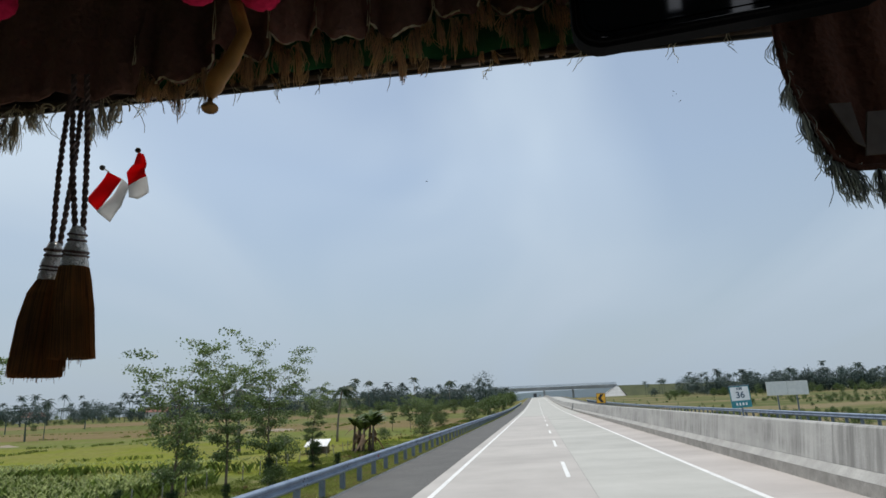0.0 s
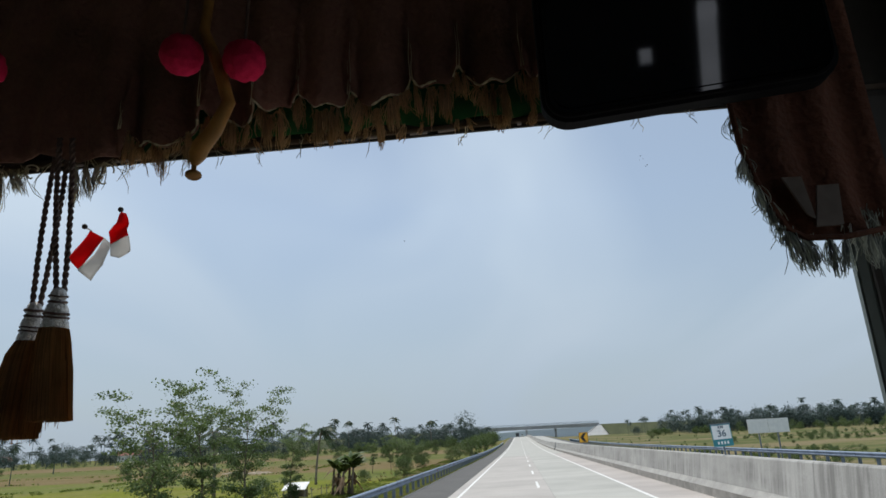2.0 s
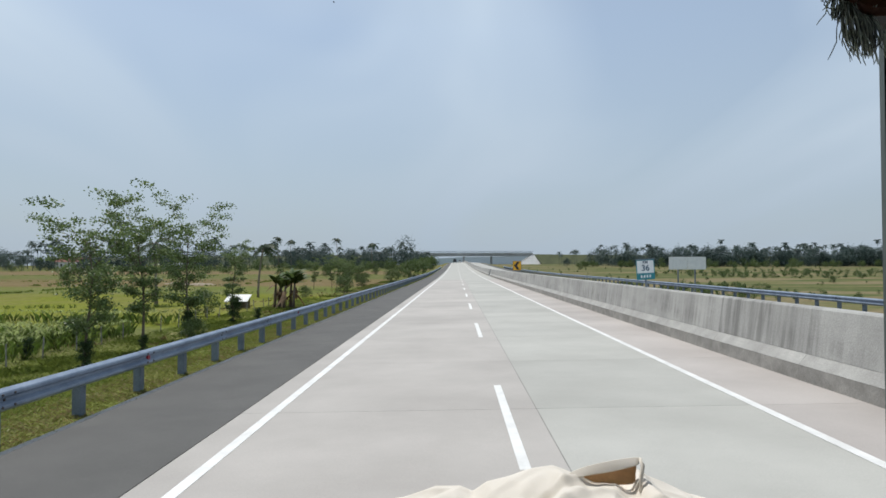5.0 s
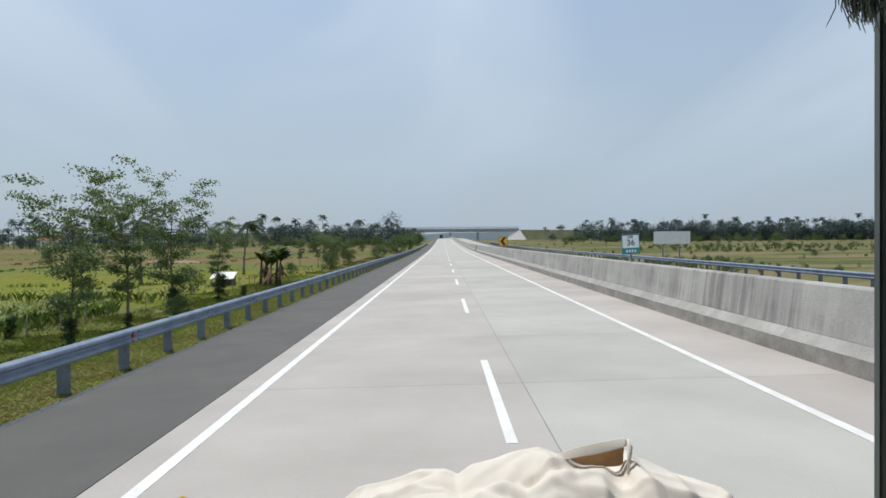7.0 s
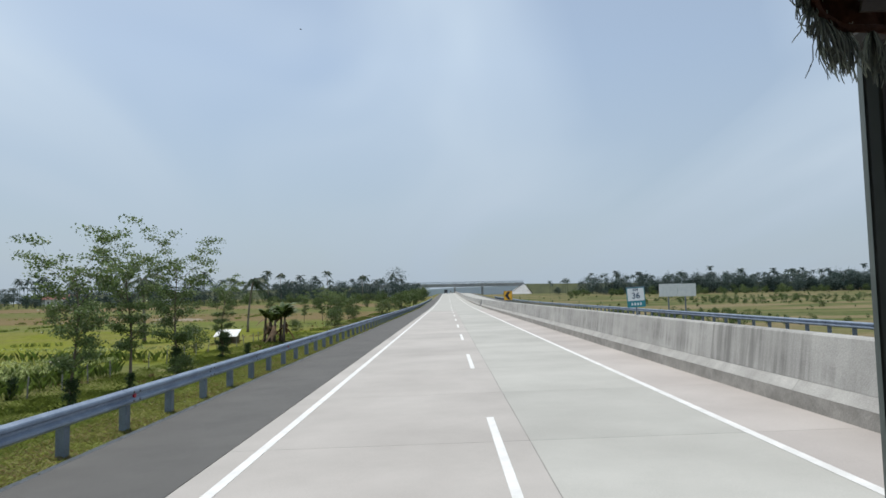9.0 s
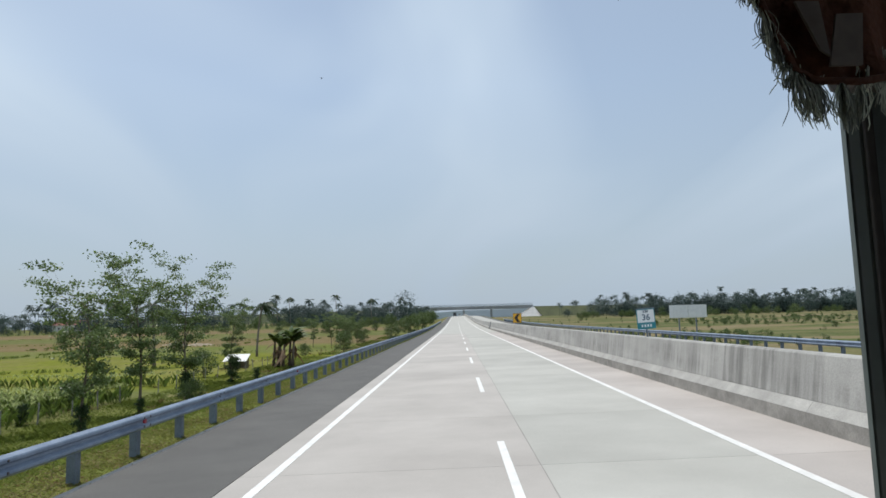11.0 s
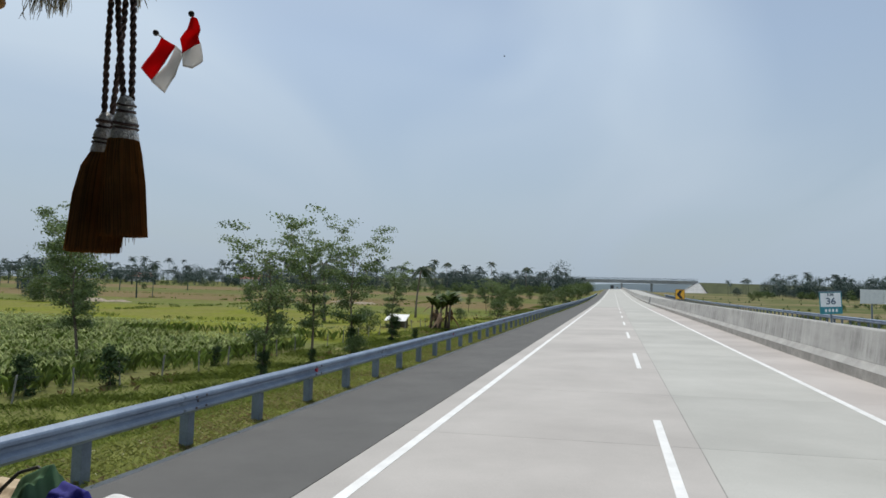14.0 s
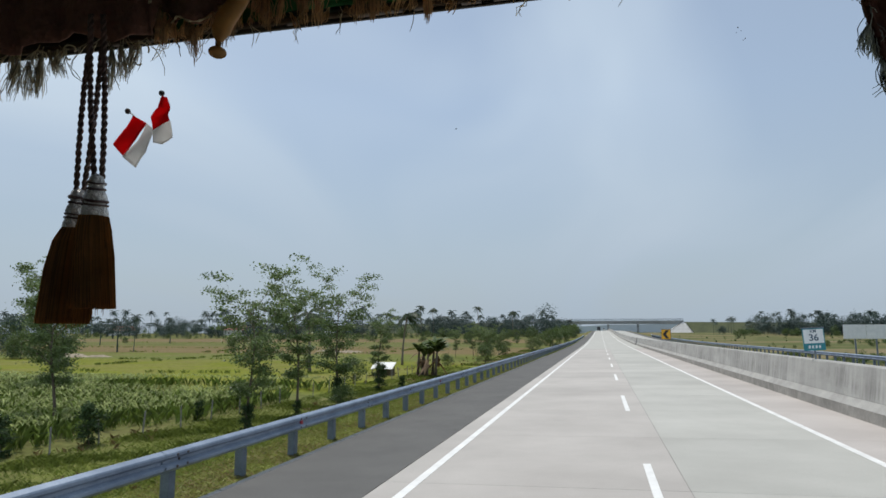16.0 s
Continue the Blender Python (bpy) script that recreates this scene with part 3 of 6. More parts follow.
def broadleaf(seed, height, spread, leaves, leaf_size, trunk_r, mat, start=0.25, limbs=11, shape="round", clump=0.55):
    """Meshes of a tree: tapered trunk with limbs and twigs, and a crown of small leaves with gaps."""
    rng = random.Random(seed)
    tv, tf, lv, lf = [], [], [], []
    lean = Vector((rng.uniform(-0.06, 0.06), rng.uniform(-0.06, 0.06), 0))
    stem = [lean * (height * t) + Vector((math.sin(t * 5 + seed) * 0.05 * height * t, math.cos(t * 4 + seed) * 0.04 * height * t, height * 0.93 * t)) for t in (-0.04, 0.15, 0.3, 0.45, 0.6, 0.75, 0.88, 1.0)]
    tube(tv, tf, stem, [trunk_r * q for q in (1.25, 1.0, 0.85, 0.7, 0.52, 0.35, 0.2, 0.08)], 7)
    tips = [(stem[-1], 0.6), (stem[-2], 0.8)]
    for i in range(limbs):
        t = start + (0.95 - start) * (i + rng.random()) / limbs
        p = Vector(np.array([np.interp(t * 7, range(8), [s[c] for s in stem]) for c in range(3)]))
        ang = i * 2.4 + rng.uniform(-0.5, 0.5)
        u = (t - start) / (1 - start)
        width = {"round": math.sin(math.pi * (0.18 + 0.72 * u)), "cone": 1.0 - 0.8 * u, "vase": 0.35 + 0.75 * u, "flat": 0.5 + 0.5 * u}[shape]
        reach = spread * width * rng.uniform(0.75, 1.15)
        up = {"round": 0.45, "cone": 0.35, "vase": 0.8, "flat": 0.12}[shape]
        end = p + Vector((math.cos(ang), math.sin(ang), up * rng.uniform(0.6, 1.3))) * reach
        mid = p.lerp(end, 0.5) + Vector((0, 0, 0.10 * reach))
        r = trunk_r * (0.45 - 0.25 * u)
        tube(tv, tf, [p, mid, end], [r, r * 0.6, r * 0.2], 5)
        tips += [(mid, 0.55), (end, 1.0)]
        for _ in range(4):
            e2 = mid.lerp(end, rng.uniform(0.1, 0.9)) + Vector((rng.gauss(0, 0.35), rng.gauss(0, 0.35), rng.gauss(0.12, 0.3))) * reach * 0.6
            tube(tv, tf, [mid, e2], [r * 0.4, r * 0.12], 4)
            tips.append((e2, 0.9))
    total = sum(w for _, w in tips)
    for c, w in tips:
        leaf_cloud(lv, lf, c, clump * spread * 0.62, int(leaves * w / total), leaf_size, rng, 0.45 if shape in ('vase', 'flat') else 0.7)
    return tv, tf, lv, lf, mat


def plant_tree(name, data, at, label, category="tree", group="", turn=0.0, size=1.0):
    tv, tf, lv, lf, mat = data
    top = empty(name, at, label, category, group)
    top.rotation_euler.z, top.scale = turn, (size, size, size)
    link("trunk", tv, tf, M_BARK, top, smooth=True)
    link("crown", lv, lf, mat, top)
    return top


def palm(seed, height, fronds=17, frond=3.0, wind=0.5):
    """A coconut palm: slim curved stem and arching fronds of drooping leaflets."""
    rng = random.Random(seed)
    tv, tf, lv, lf = [], [], [], []
    bend = Vector((rng.uniform(-0.1, 0.1), rng.uniform(-0.05, 0.05), 0))
    stem = [Vector((0, 0, -0.3)) + Vector((bend.x * height * t * t, bend.y * height * t * t, (height + 0.3) * t)) for t in (0, 0.2, 0.4, 0.6, 0.8, 1.0)]
    tube(tv, tf, stem, [0.24, 0.18, 0.16, 0.15, 0.14, 0.15], 7)
    head = stem[-1]
    for i in range(fronds):
        ang = 2.4 * i + rng.uniform(-0.2, 0.2)
        elev = rng.uniform(-0.35, 1.15)
        L = frond * rng.uniform(0.8, 1.15)
        out = Vector((math.cos(ang) + wind * 0.9, math.sin(ang), 0))
        out = out.normalized() if out.length > 0.15 else Vector((1, 0, 0))
        side = out.cross(Vector((0, 0, 1)))
        pts = []
        for t in (0, 0.25, 0.5, 0.75, 1.0):
            pts.append(head + out * (L * t * math.cos(elev * (1 - t * 0.5))) + Vector((0, 0, L * (math.sin(elev) * t - 0.75 * t * t))))
        tube(tv, tf, pts, [0.035, 0.028, 0.02, 0.013, 0.006], 3)
        for j in range(22):
            t = 0.12 + 0.86 * j / 21
            s = t * 4
            q = min(int(s), 3)
            p = pts[q].lerp(pts[q + 1], s - q)
            along = (pts[q + 1] - pts[q]).normalized()
            ll = L * 0.26 * math.sin(math.pi * (0.15 + 0.75 * t)) + 0.06
            for sg in (-1, 1):
                tip = p + (side * sg * 0.75 + along * 0.5 + Vector((0, 0, -0.55 - rng.random() * 0.4))) * ll
                k = len(lv)
                w = along * 0.045
                lv.extend([p - w, p + w, tip.lerp(p, 0.45) + w * 1.2, tip, tip.lerp(p, 0.45) - w * 1.2])
                lf.append((k, k + 1, k + 2, k + 3, k + 4))
    return tv, tf, lv, lf, M_PALM


def plant_palm(at, label, data, turn=0.0, size=1.0, group="coconut palms", name="palm_tree"):
    tv, tf, lv, lf, mat = data
    top = empty(name, at, label, "palm tree", group)
    top.rotation_euler.z, top.scale = turn, (size, size, size)
    link("trunk", tv, tf, M_PALMBARK, top, smooth=True)
    link("crown", lv, lf, mat, top)
    return top


def on_ground(x, y):
    return (x, y, terrain(x, y) - 0.03)


T_FEATHER = broadleaf(3, 7.2, 2.7, 8500, 0.17, 0.11, M_LEAF_PALE, 0.3, 15, "vase", 0.6)
T_FEATHER2 = broadleaf(8, 6.6, 2.4, 7500, 0.17, 0.10, M_LEAF, 0.18, 15, "round", 0.6)
T_THIN = broadleaf(21, 7.3, 1.75, 8000, 0.125, 0.075, M_LEAF_PALE, 0.24, 18, "vase", 0.38)
T_THIN2 = broadleaf(23, 6.6, 1.9, 7600, 0.125, 0.07, M_LEAF_PALE, 0.2, 17, "vase", 0.38)
T_BUSH = broadleaf(41, 2.6, 1.4, 2400, 0.16, 0.05, M_LEAF, 0.08, 10, "round", 0.7)

T_STALK = broadleaf(43, 1.75, 0.42, 1500, 0.12, 0.03, M_LEAF_DARK, 0.04, 10, "round", 0.9)

_first = {}


def grow(key, data, name, x, y, label, turn, size, group=""):
    if key in _first:
        ob = copy_thing(_first[key], pose(*on_ground(x, y), 0, 0, math.degrees(turn)))
        ob.scale = (size, size, size)
        ob.name = name
        tagged(ob, label)
    else:
        ob = _first[key] = plant_tree(name, data, on_ground(x, y), label, "tree", group, turn, size)
    return ob


# trees and shrubs along the maize edge, then those by the road farther on
ROADSIDE = [("u", -16.3, 328.0, 0.97), ("t", -16.7, 334.2, 0.98), ("u", -16.3, 339.3, 1.1), ("t", -17.2, 349.6, 0.76), ("t", -26.0, 327.0, 1.0), ("f", -40.0, 341.0, 0.95)]
# creepers and saplings round the stems of that row
ROADSIDE += [("s", -16.2, 327.9, 0.75), ("s", -16.6, 334.0, 0.5), ("s", -16.2, 339.2, 1.0), ("s", -17.1, 349.5, 1.1), ("s", -15.6, 350.5, 0.6), ("b", -15.0, 336.5, 0.5)]
ROADSIDE += [("g", -134, 426, 1.15), ("b", -131, 423, 1.3), ("b", -87, 444, 0.9), ("b", -83, 446, 0.8), ("b", -101, 397, 1.7), ("b", -104, 398, 1.2), ("b", -21.8, 356, 0.85), ("s", -20.6, 323.2, 1.0), ("s", -21.5, 319.9, 0.9)]
ROADSIDE += [("s", -22.4, 317.0, 1.0), ("s", -20.8, 331.0, 0.6), ("b", -20.5, 388, 0.6), ("t", -20, 412, 0.78), ("t", -24, 425, 0.74), ("t", -17.5, 404, 0.66), ("t", -22, 432, 0.75), ("t", -26, 418, 0.7), ("t", -19, 424, 0.6), ("b", -17, 398, 1.0), ("b", -14, 440, 1.2), ("b", -19, 430, 0.7)]
ROADSIDE += [("b", -60, 520, 1.0), ("b", -100, 560, 1.1), ("b", -12, 470, 1.8), ("b", -11.5, 520, 1.7), ("b", -16, 505, 1.6), ("g", -13, 560, 0.9), ("b", -12, 600, 2.0), ("g", -14, 640, 1.0), ("b", -30, 480, 1.6), ("b", -44, 520, 1.4), ("b", -70, 470, 0.7), ("b", -110, 480, 0.9), ("b", -38, 455, 0.6), ("b", -160, 470, 0.9), ("b", -55, 580, 0.9), ("b", -140, 540, 1.0), ("b", -180, 520, 0.8), ("b", -30, 540, 0.9), ("b", -42, 600, 1.0), ("g", -26, 470, 0.6), ("g", -34, 575, 0.7), ("b", -22, 455, 0.9), ("g", -17, 490, 0.55)]
side = random.Random(19)
for _ in range(12):                                  # scrub in the fields to the right
    ROADSIDE.append(("b", side.uniform(42, 170), side.uniform(400, 660), side.uniform(0.4, 0.8)))

KINDS = {
    "f": (T_FEATHER, "feathery_tree", "slender feathery-leaved roadside tree with pale green crown"),
    "g": (T_FEATHER2, "roadside_tree", "bushy light green tree on the field edge"),
    "t": (T_THIN, "thin_tree", "thin sparse tree with open airy crown"),
    "u": (T_THIN2, "thin_tree", "slender open tree with bare lower stem and loose leaf clumps"),
    "s": (T_STALK, "dark_shrub", "narrow dark green shrub at the maize field edge"),
    "b": (T_BUSH, "shrub", "leafy green shrub on the rough grass"),
}
rng = random.Random(77)
for k, x, y, s in ROADSIDE:
    data, name, label = KINDS[k]
    grow(k, data, name, x, y, label, rng.uniform(0, 6.28), s, "trees along the fields")

PALMS = [palm(s, h, 17, 2.9, 0.7) for s, h in ((1, 7.2), (2, 8.0), (3, 13.5), (4, 15.5))]
_palm = {}
for k, x, y, s in ((0, -33.5, 372, 0.95), (1, -27.0, 388, 0.85), (2, -92, 661, 1.15), (3, -101, 668, 1.1), (3, -62, 640, 1.0), (2, -46, 655, 1.0), (1, 120, 430, 1.0)):
    label = "coconut palm with wind-blown fronds above the fields"
    if k in _palm:
        ob = copy_thing(_palm[k], pose(*on_ground(x, y), 0, 0, rng.uniform(-40, 40)))
        ob.scale = (s, s, s)
    else:
        ob = _palm[k] = plant_palm(on_ground(x, y), label, PALMS[k], 0.0, s)


# ---- distant groves: many palms and round crowns as one mass ----
def far_palm(seed, h):
    vv, ff = [], []
    rng2 = random.Random(seed)
    tube(vv, ff, [(0, 0, -0.5), (0.2, 0, h * 0.5), (0.0, 0, h)], [0.2, 0.13, 0.11], 5)
    nt = len(ff)
    head = Vector((0, 0, h))
    for i in range(18):
        ang, elev = 2.4 * i, rng2.uniform(-0.4, 1.2)
        L = 3.3 * rng2.uniform(0.7, 1.2)
        out = Vector((math.cos(ang) + 0.35, math.sin(ang), 0)).normalized()
        side = out.cross(Vector((0, 0, 1)))
        prev = None
        for t in (0, 0.3, 0.65, 1.0):
            c = head + out * L * t * math.cos(elev * (1 - t * 0.5)) + Vector((0, 0, L * (math.sin(elev) * t - 0.75 * t * t)))
            w = 0.42 * math.sin(math.pi * (0.12 + 0.8 * t))
            k = len(vv)
            vv += [c + side * w + Vector((0, 0, -w * 0.8)), c, c - side * w + Vector((0, 0, -w * 0.8))]
            if prev is not None:
                ff += [(prev, prev + 1, k + 1, k), (prev + 1, prev + 2, k + 2, k + 1)]
            prev = k
    return np.array([tuple(q) for q in vv]), ff, nt


def far_round(seed, h, r):
    rng2 = random.Random(seed)
    lv, lf = [], []
    vv, ff = [], []
    tube(vv, ff, [(0, 0, -0.5), (0, 0, h * 0.7)], [0.3, 0.15], 5)
    nt = len(ff)
    for _ in range(26):
        a, u = rng2.uniform(0, 6.28), rng2.uniform(-0.8, 1)
        c = (r * math.cos(a) * math.sqrt(1 - u * u) * rng2.uniform(0.4, 1), r * math.sin(a) * math.sqrt(1 - u * u) * rng2.uniform(0.4, 1), h * 0.54 + u * h * 0.46)
        leaf_cloud(vv, ff, c, r * 0.55, 34, 0.55, rng2)
    return np.array([tuple(q) for q in vv]), ff, nt


def far_flat(seed, h, r):
    """A tall tree with a flat, layered umbrella crown."""
    rng2 = random.Random(seed)
    vv, ff = [], []
    tube(vv, ff, [(0, 0, -0.5), (0.2, 0, h * 0.55), (0.1, 0.1, h * 0.92)], [0.28, 0.2, 0.1], 5)
    for _ in range(6):
        a = rng2.uniform(0, 6.28)
        tube(vv, ff, [(0.15, 0.05, h * rng2.uniform(0.5, 0.7)), (r * 0.8 * math.cos(a), r * 0.8 * math.sin(a), h * 0.92)], [0.1, 0.03], 4)
    for _ in range(22):
        a, q = rng2.uniform(0, 6.28), math.sqrt(rng2.random())
        leaf_cloud(vv, ff, (r * q * math.cos(a), r * q * math.sin(a), h * rng2.choice((0.93, 0.97, 0.80))), r * 0.42, 26, 0.5, rng2, 0.16)
    return np.array([tuple(q) for q in vv]), ff, 0


FAR = [far_palm(51, 14), far_palm(52, 17), far_palm(53, 11), far_round(54, 9, 4.0), far_round(55, 12, 4.5), far_round(56, 6, 3.2), far_flat(57, 10, 4.2), far_flat(58, 8, 3.4)]


def grove(name, spots, mat, label):
    V, F, n = [], [], 0
    rng2 = random.Random(len(spots))
    for k, x, y, s in spots:
        pv, pf, nt = FAR[k]
        a = rng2.uniform(0, 6.28)
        c, sn = math.cos(a), math.sin(a)
        q = pv * s
        V.append(np.column_stack((q[:, 0] * c - q[:, 1] * sn + x, q[:, 0] * sn + q[:, 1] * c + y, q[:, 2] + terrain(x, y))))
        F += [tuple(i + n for i in f) for f in pf]
        n += len(pv)
    ob = link(name, np.concatenate(V), F, mat)
    return tagged(ob, label, "trees", kind="stuff")


def scatter(seed, count, x0, x1, y0, y1, kinds, s0=0.8, s1=1.2):
    r = random.Random(seed)
    return [(r.choice(kinds), r.uniform(x0, x1), r.uniform(y0, y1), r.uniform(s0, s1)) for _ in range(count)]


grove("far_coconut_grove", scatter(1, 380, 92, 330, 682, 760, (0, 0, 0, 2, 2, 1, 3, 3, 4, 4, 5), 0.6, 0.95) + scatter(2, 300, 330, 760, 640, 780, (0, 0, 2, 1, 3, 4, 4, 5), 0.65, 1.0) + scatter(12, 120, 92, 330, 674, 684, (5, 5, 3), 0.8, 1.2) + scatter(14, 120, 330, 760, 640, 660, (5, 3), 0.8, 1.2) + scatter(19, 12, 64, 95, 670, 740, (2, 5, 5, 0), 0.5, 0.75), M_GROVE_HAZED, "dark green coconut grove along the horizon")
grove("field_scrub", scatter(41, 200, 26, 260, 380, 640, (5, 5, 3), 0.05, 0.13) + scatter(42, 90, 27, 48, 372, 420, (5, 5, 3), 0.06, 0.16) + scatter(43, 240, 70, 150, 470, 560, (5, 5, 3), 0.08, 0.2) + scatter(31, 90, 62, 330, 640, 674, (5, 5, 3), 0.3, 0.6) + scatter(32, 60, -110, -14, 625, 655, (5, 5, 3), 0.3, 0.65) + scatter(33, 70, -380, -110, 590, 650, (5, 5, 3), 0.25, 0.5), M_LEAF, "light green scrub in front of the groves")
grove("near_palm_grove", scatter(3, 150, -105, -24, 655, 760, (0, 0, 2, 3, 3, 4, 4, 5, 5), 0.6, 1.05) + scatter(4, 24, -22, -14, 640, 800, (3, 5, 5, 2), 0.6, 0.9) + [(4, -31, 692, 1.45)], M_GROVE_HAZED, "cluster of palms and round trees beside the road")
grove("far_treeline", scatter(5, 150, -420, -110, 640, 760, (0, 0, 2, 3, 4, 5, 5, 6, 7), 0.7, 1.25) + scatter(6, 170, -1300, -300, 620, 1100, (0, 1, 3, 4, 5), 0.8, 1.2) + scatter(7, 70, -700, -250, 400, 540, (2, 3, 5, 5, 6, 7), 0.6, 0.95) + scatter(15, 40, -360, -240, 500, 560, (0, 3, 5, 5, 6, 6, 7), 0.55, 1.0) + scatter(16, 36, -260, -110, 600, 650, (2, 5, 5, 0, 7, 6, 6, 3), 0.6, 1.15), M_GROVE_HAZED, "scattered trees and palms along the far field edge")
grove("umbrella_trees", [(6, -118, 412, 0.8), (6, -130, 424, 0.9), (7, -110, 432, 0.75), (5, -122, 414, 0.6), (0, -112, 440, 0.6), (6, -84, 452, 0.8), (7, -88, 456, 0.7), (6, -196, 478, 0.95), (6, -186, 486, 0.8), (7, -205, 488, 1.0), (6, -174, 500, 0.75), (0, -200, 482, 0.65), (5, -190, 476, 0.8), (5, -180, 490, 0.7), (7, -160, 520, 0.8)], M_GROVE_HAZED, "flat-crowned umbrella trees and scrub at the field edge")


# ---- low plants ----
def blades(name, spots, mat, label, h0, h1, w, per=5, lean=0.5, seed=1, loose=0.08):
    r = np.random.RandomState(seed)
    n = len(spots) * per
    base = np.repeat(np.array(spots), per, axis=0)
    base[:, :2] += r.normal(0, loose, (n, 2))
    a = r.uniform(0, 2 * np.pi, n)
    h = r.uniform(h0, h1, n)
    d = np.column_stack((np.cos(a), np.sin(a), np.zeros(n)))
    s = np.column_stack((-np.sin(a), np.cos(a), np.zeros(n))) * (w * r.uniform(0.6, 1.4, n))[:, None]
    up = np.array((0, 0, 1.0))
    mid = base + up * (h * 0.6)[:, None] + d * (h * lean * 0.3)[:, None]
    tip = base + up * (h * r.uniform(0.75, 1.0, n))[:, None] + d * (h * lean)[:, None]
    V = np.stack((base - s, base + s, mid + s * 0.8, tip, mid - s * 0.8), 1).reshape(-1, 3)
    me = bpy.data.meshes.new(name)
    me.vertices.add(len(V))
    me.vertices.foreach_set("co", V.ravel())
    me.loops.add(n * 5)
    me.loops.foreach_set("vertex_index", np.arange(n * 5))
    me.polygons.add(n)
    me.polygons.foreach_set("loop_start", np.arange(n) * 5)
    me.polygons.foreach_set("loop_total", np.full(n, 5))
    me.materials.append(mat)
    me.update(calc_edges=True)
    return tagged(new(name, me), label, "plants", kind="stuff")


def spots(seed, count, x0, x1, y0, y1, patch=0.0, scale=0.15):
    r = random.Random(seed)
    out = []
    while len(out) < count:
        x, y = r.uniform(x0, x1), r.uniform(y0, y1)
        if patch and noise.noise((x * scale, y * scale, seed)) < patch:
            continue
        out.append((x, y, terrain(x, y) - 0.02))
    return out


blades("verge_grass", spots(16, 5200, -7.4, -5.72, 303, 372), M_GRASS, "short yellow-green grass on the verge", 0.02, 0.08, 0.0035, 14, 1.3, 6, 0.25)
blades("dry_verge_grass", spots(46, 2200, -7.3, -5.70, 303, 360, -0.15, 0.7), M_DRYGRASS, "short dry straw-coloured grass on the verge", 0.02, 0.07, 0.004, 9, 1.4, 26, 0.16)
blades("edge_grass", spots(48, 620, -5.80, -5.60, 303, 360, 0.0, 0.9), M_GRASS, "grass creeping over the edge of the shoulder", 0.02, 0.07, 0.0035, 16, 1.2, 28, 0.05)
blades("verge_flowers", spots(47, 420, -7.3, -5.75, 303, 350), M_PALEBITS, "small pale flower heads and litter bits in the grass", 0.03, 0.07, 0.009, 2, 0.9, 27, 0.1)
blades("verge_grass", spots(11, 2500, -7.4, -5.72, 372, 470), M_GRASS, "short yellow-green grass on the verge", 0.05, 0.16, 0.006, 10, 0.7, 1)
blades("slope_weeds", spots(12, 3500, -19, -7.2, 385, 480, -0.1), M_WEED, "rough weeds on the bank below the guardrail", 0.10, 0.35, 0.008, 8, 0.6, 2)
blades("slope_weeds", spots(17, 15000, -20.5, -7.2, 303, 385, -0.45, 0.35), M_WEED, "rough weeds on the bank below the guardrail", 0.03, 0.12, 0.004, 11, 1.3, 7, 0.35)
blades("tall_weeds", spots(18, 2600, -20, -8.5, 306, 372, 0.08, 0.3), M_WEED, "ragged green weeds in clumps on the bank", 0.08, 0.26, 0.004, 14, 0.9, 9, 0.25)
blades("dry_weeds", spots(13, 260, -24, -8, 295, 470, 0.05), M_DRYGRASS, "dry brown grass tufts in the field", 0.1, 0.35, 0.004, 12, 0.7, 3)


# grassy bunds between the plots
def bund(seed, count, xa, ya, xb, yb):
    r = random.Random(seed)
    out = []
    for _ in range(count):
        t = r.random()
        if noise.noise((t * 14, seed * 3.1, 2.0)) < -0.1:
            continue
        x, y = xa + (xb - xa) * t + r.gauss(0, 0.2), ya + (yb - ya) * t + 1.2 * noise.noise((t * 9, seed, 0.5)) + r.gauss(0, 0.25)
        out.append((x, y, terrain(x, y) - 0.02))
    return out


bund_spots = []
for k, line in enumerate(((-125, 362, -23, 371), (-140, 396, -23, 404), (-70, 372, -74, 436), (-170, 434, -22, 437), (-200, 474, -22, 470), (-90, 437, -95, 500), (-48, 437, -50, 520), (-230, 530, -26, 535), (-260, 602, -30, 606))):
    bund_spots += bund(k, 300, *line)
blades("bund_grass", bund_spots, M_WEED, "rough grass on the low bunds between plots", 0.15, 0.55, 0.025, 6, 0.6, 12)


def maize(name, x0, x1, y0, y1, row, step, seed, h=1.5):
    r = random.Random(seed)
    sp = []
    x = x0
    while x < x1:
        y = y0
        while y < y1:
            px, py = x + r.gauss(0, 0.1), y + r.gauss(0, 0.15)
            if noise.noise((px * 0.08, py * 0.08, seed)) > -0.35:
                sp.append((px, py, terrain(px, py) - 0.03))
            y += step
        x += row
    blades("maize_tassels", [(a, b, c + h * 0.75) for a, b, c in sp], M_TASSEL, "pale flowering tops of the maize plants", 0.10, 0.32, 0.015, 8, 1.0, seed + 50, 0.2)
    return blades(name, sp, M_CORN, "rows of young green maize plants", h * 0.25, h, 0.008, 14, 0.5, seed, 0.2)


M_TASSEL = material("maize_tassel", (0.58, 0.64, 0.32), (0.38, 0.45, 0.18), 0.6, 0.7, spread=0.35, island=True, translucent=0.5)
maize("maize_field", -74, -20.8, 306, 350, 1.0, 0.8, 21, 1.2)


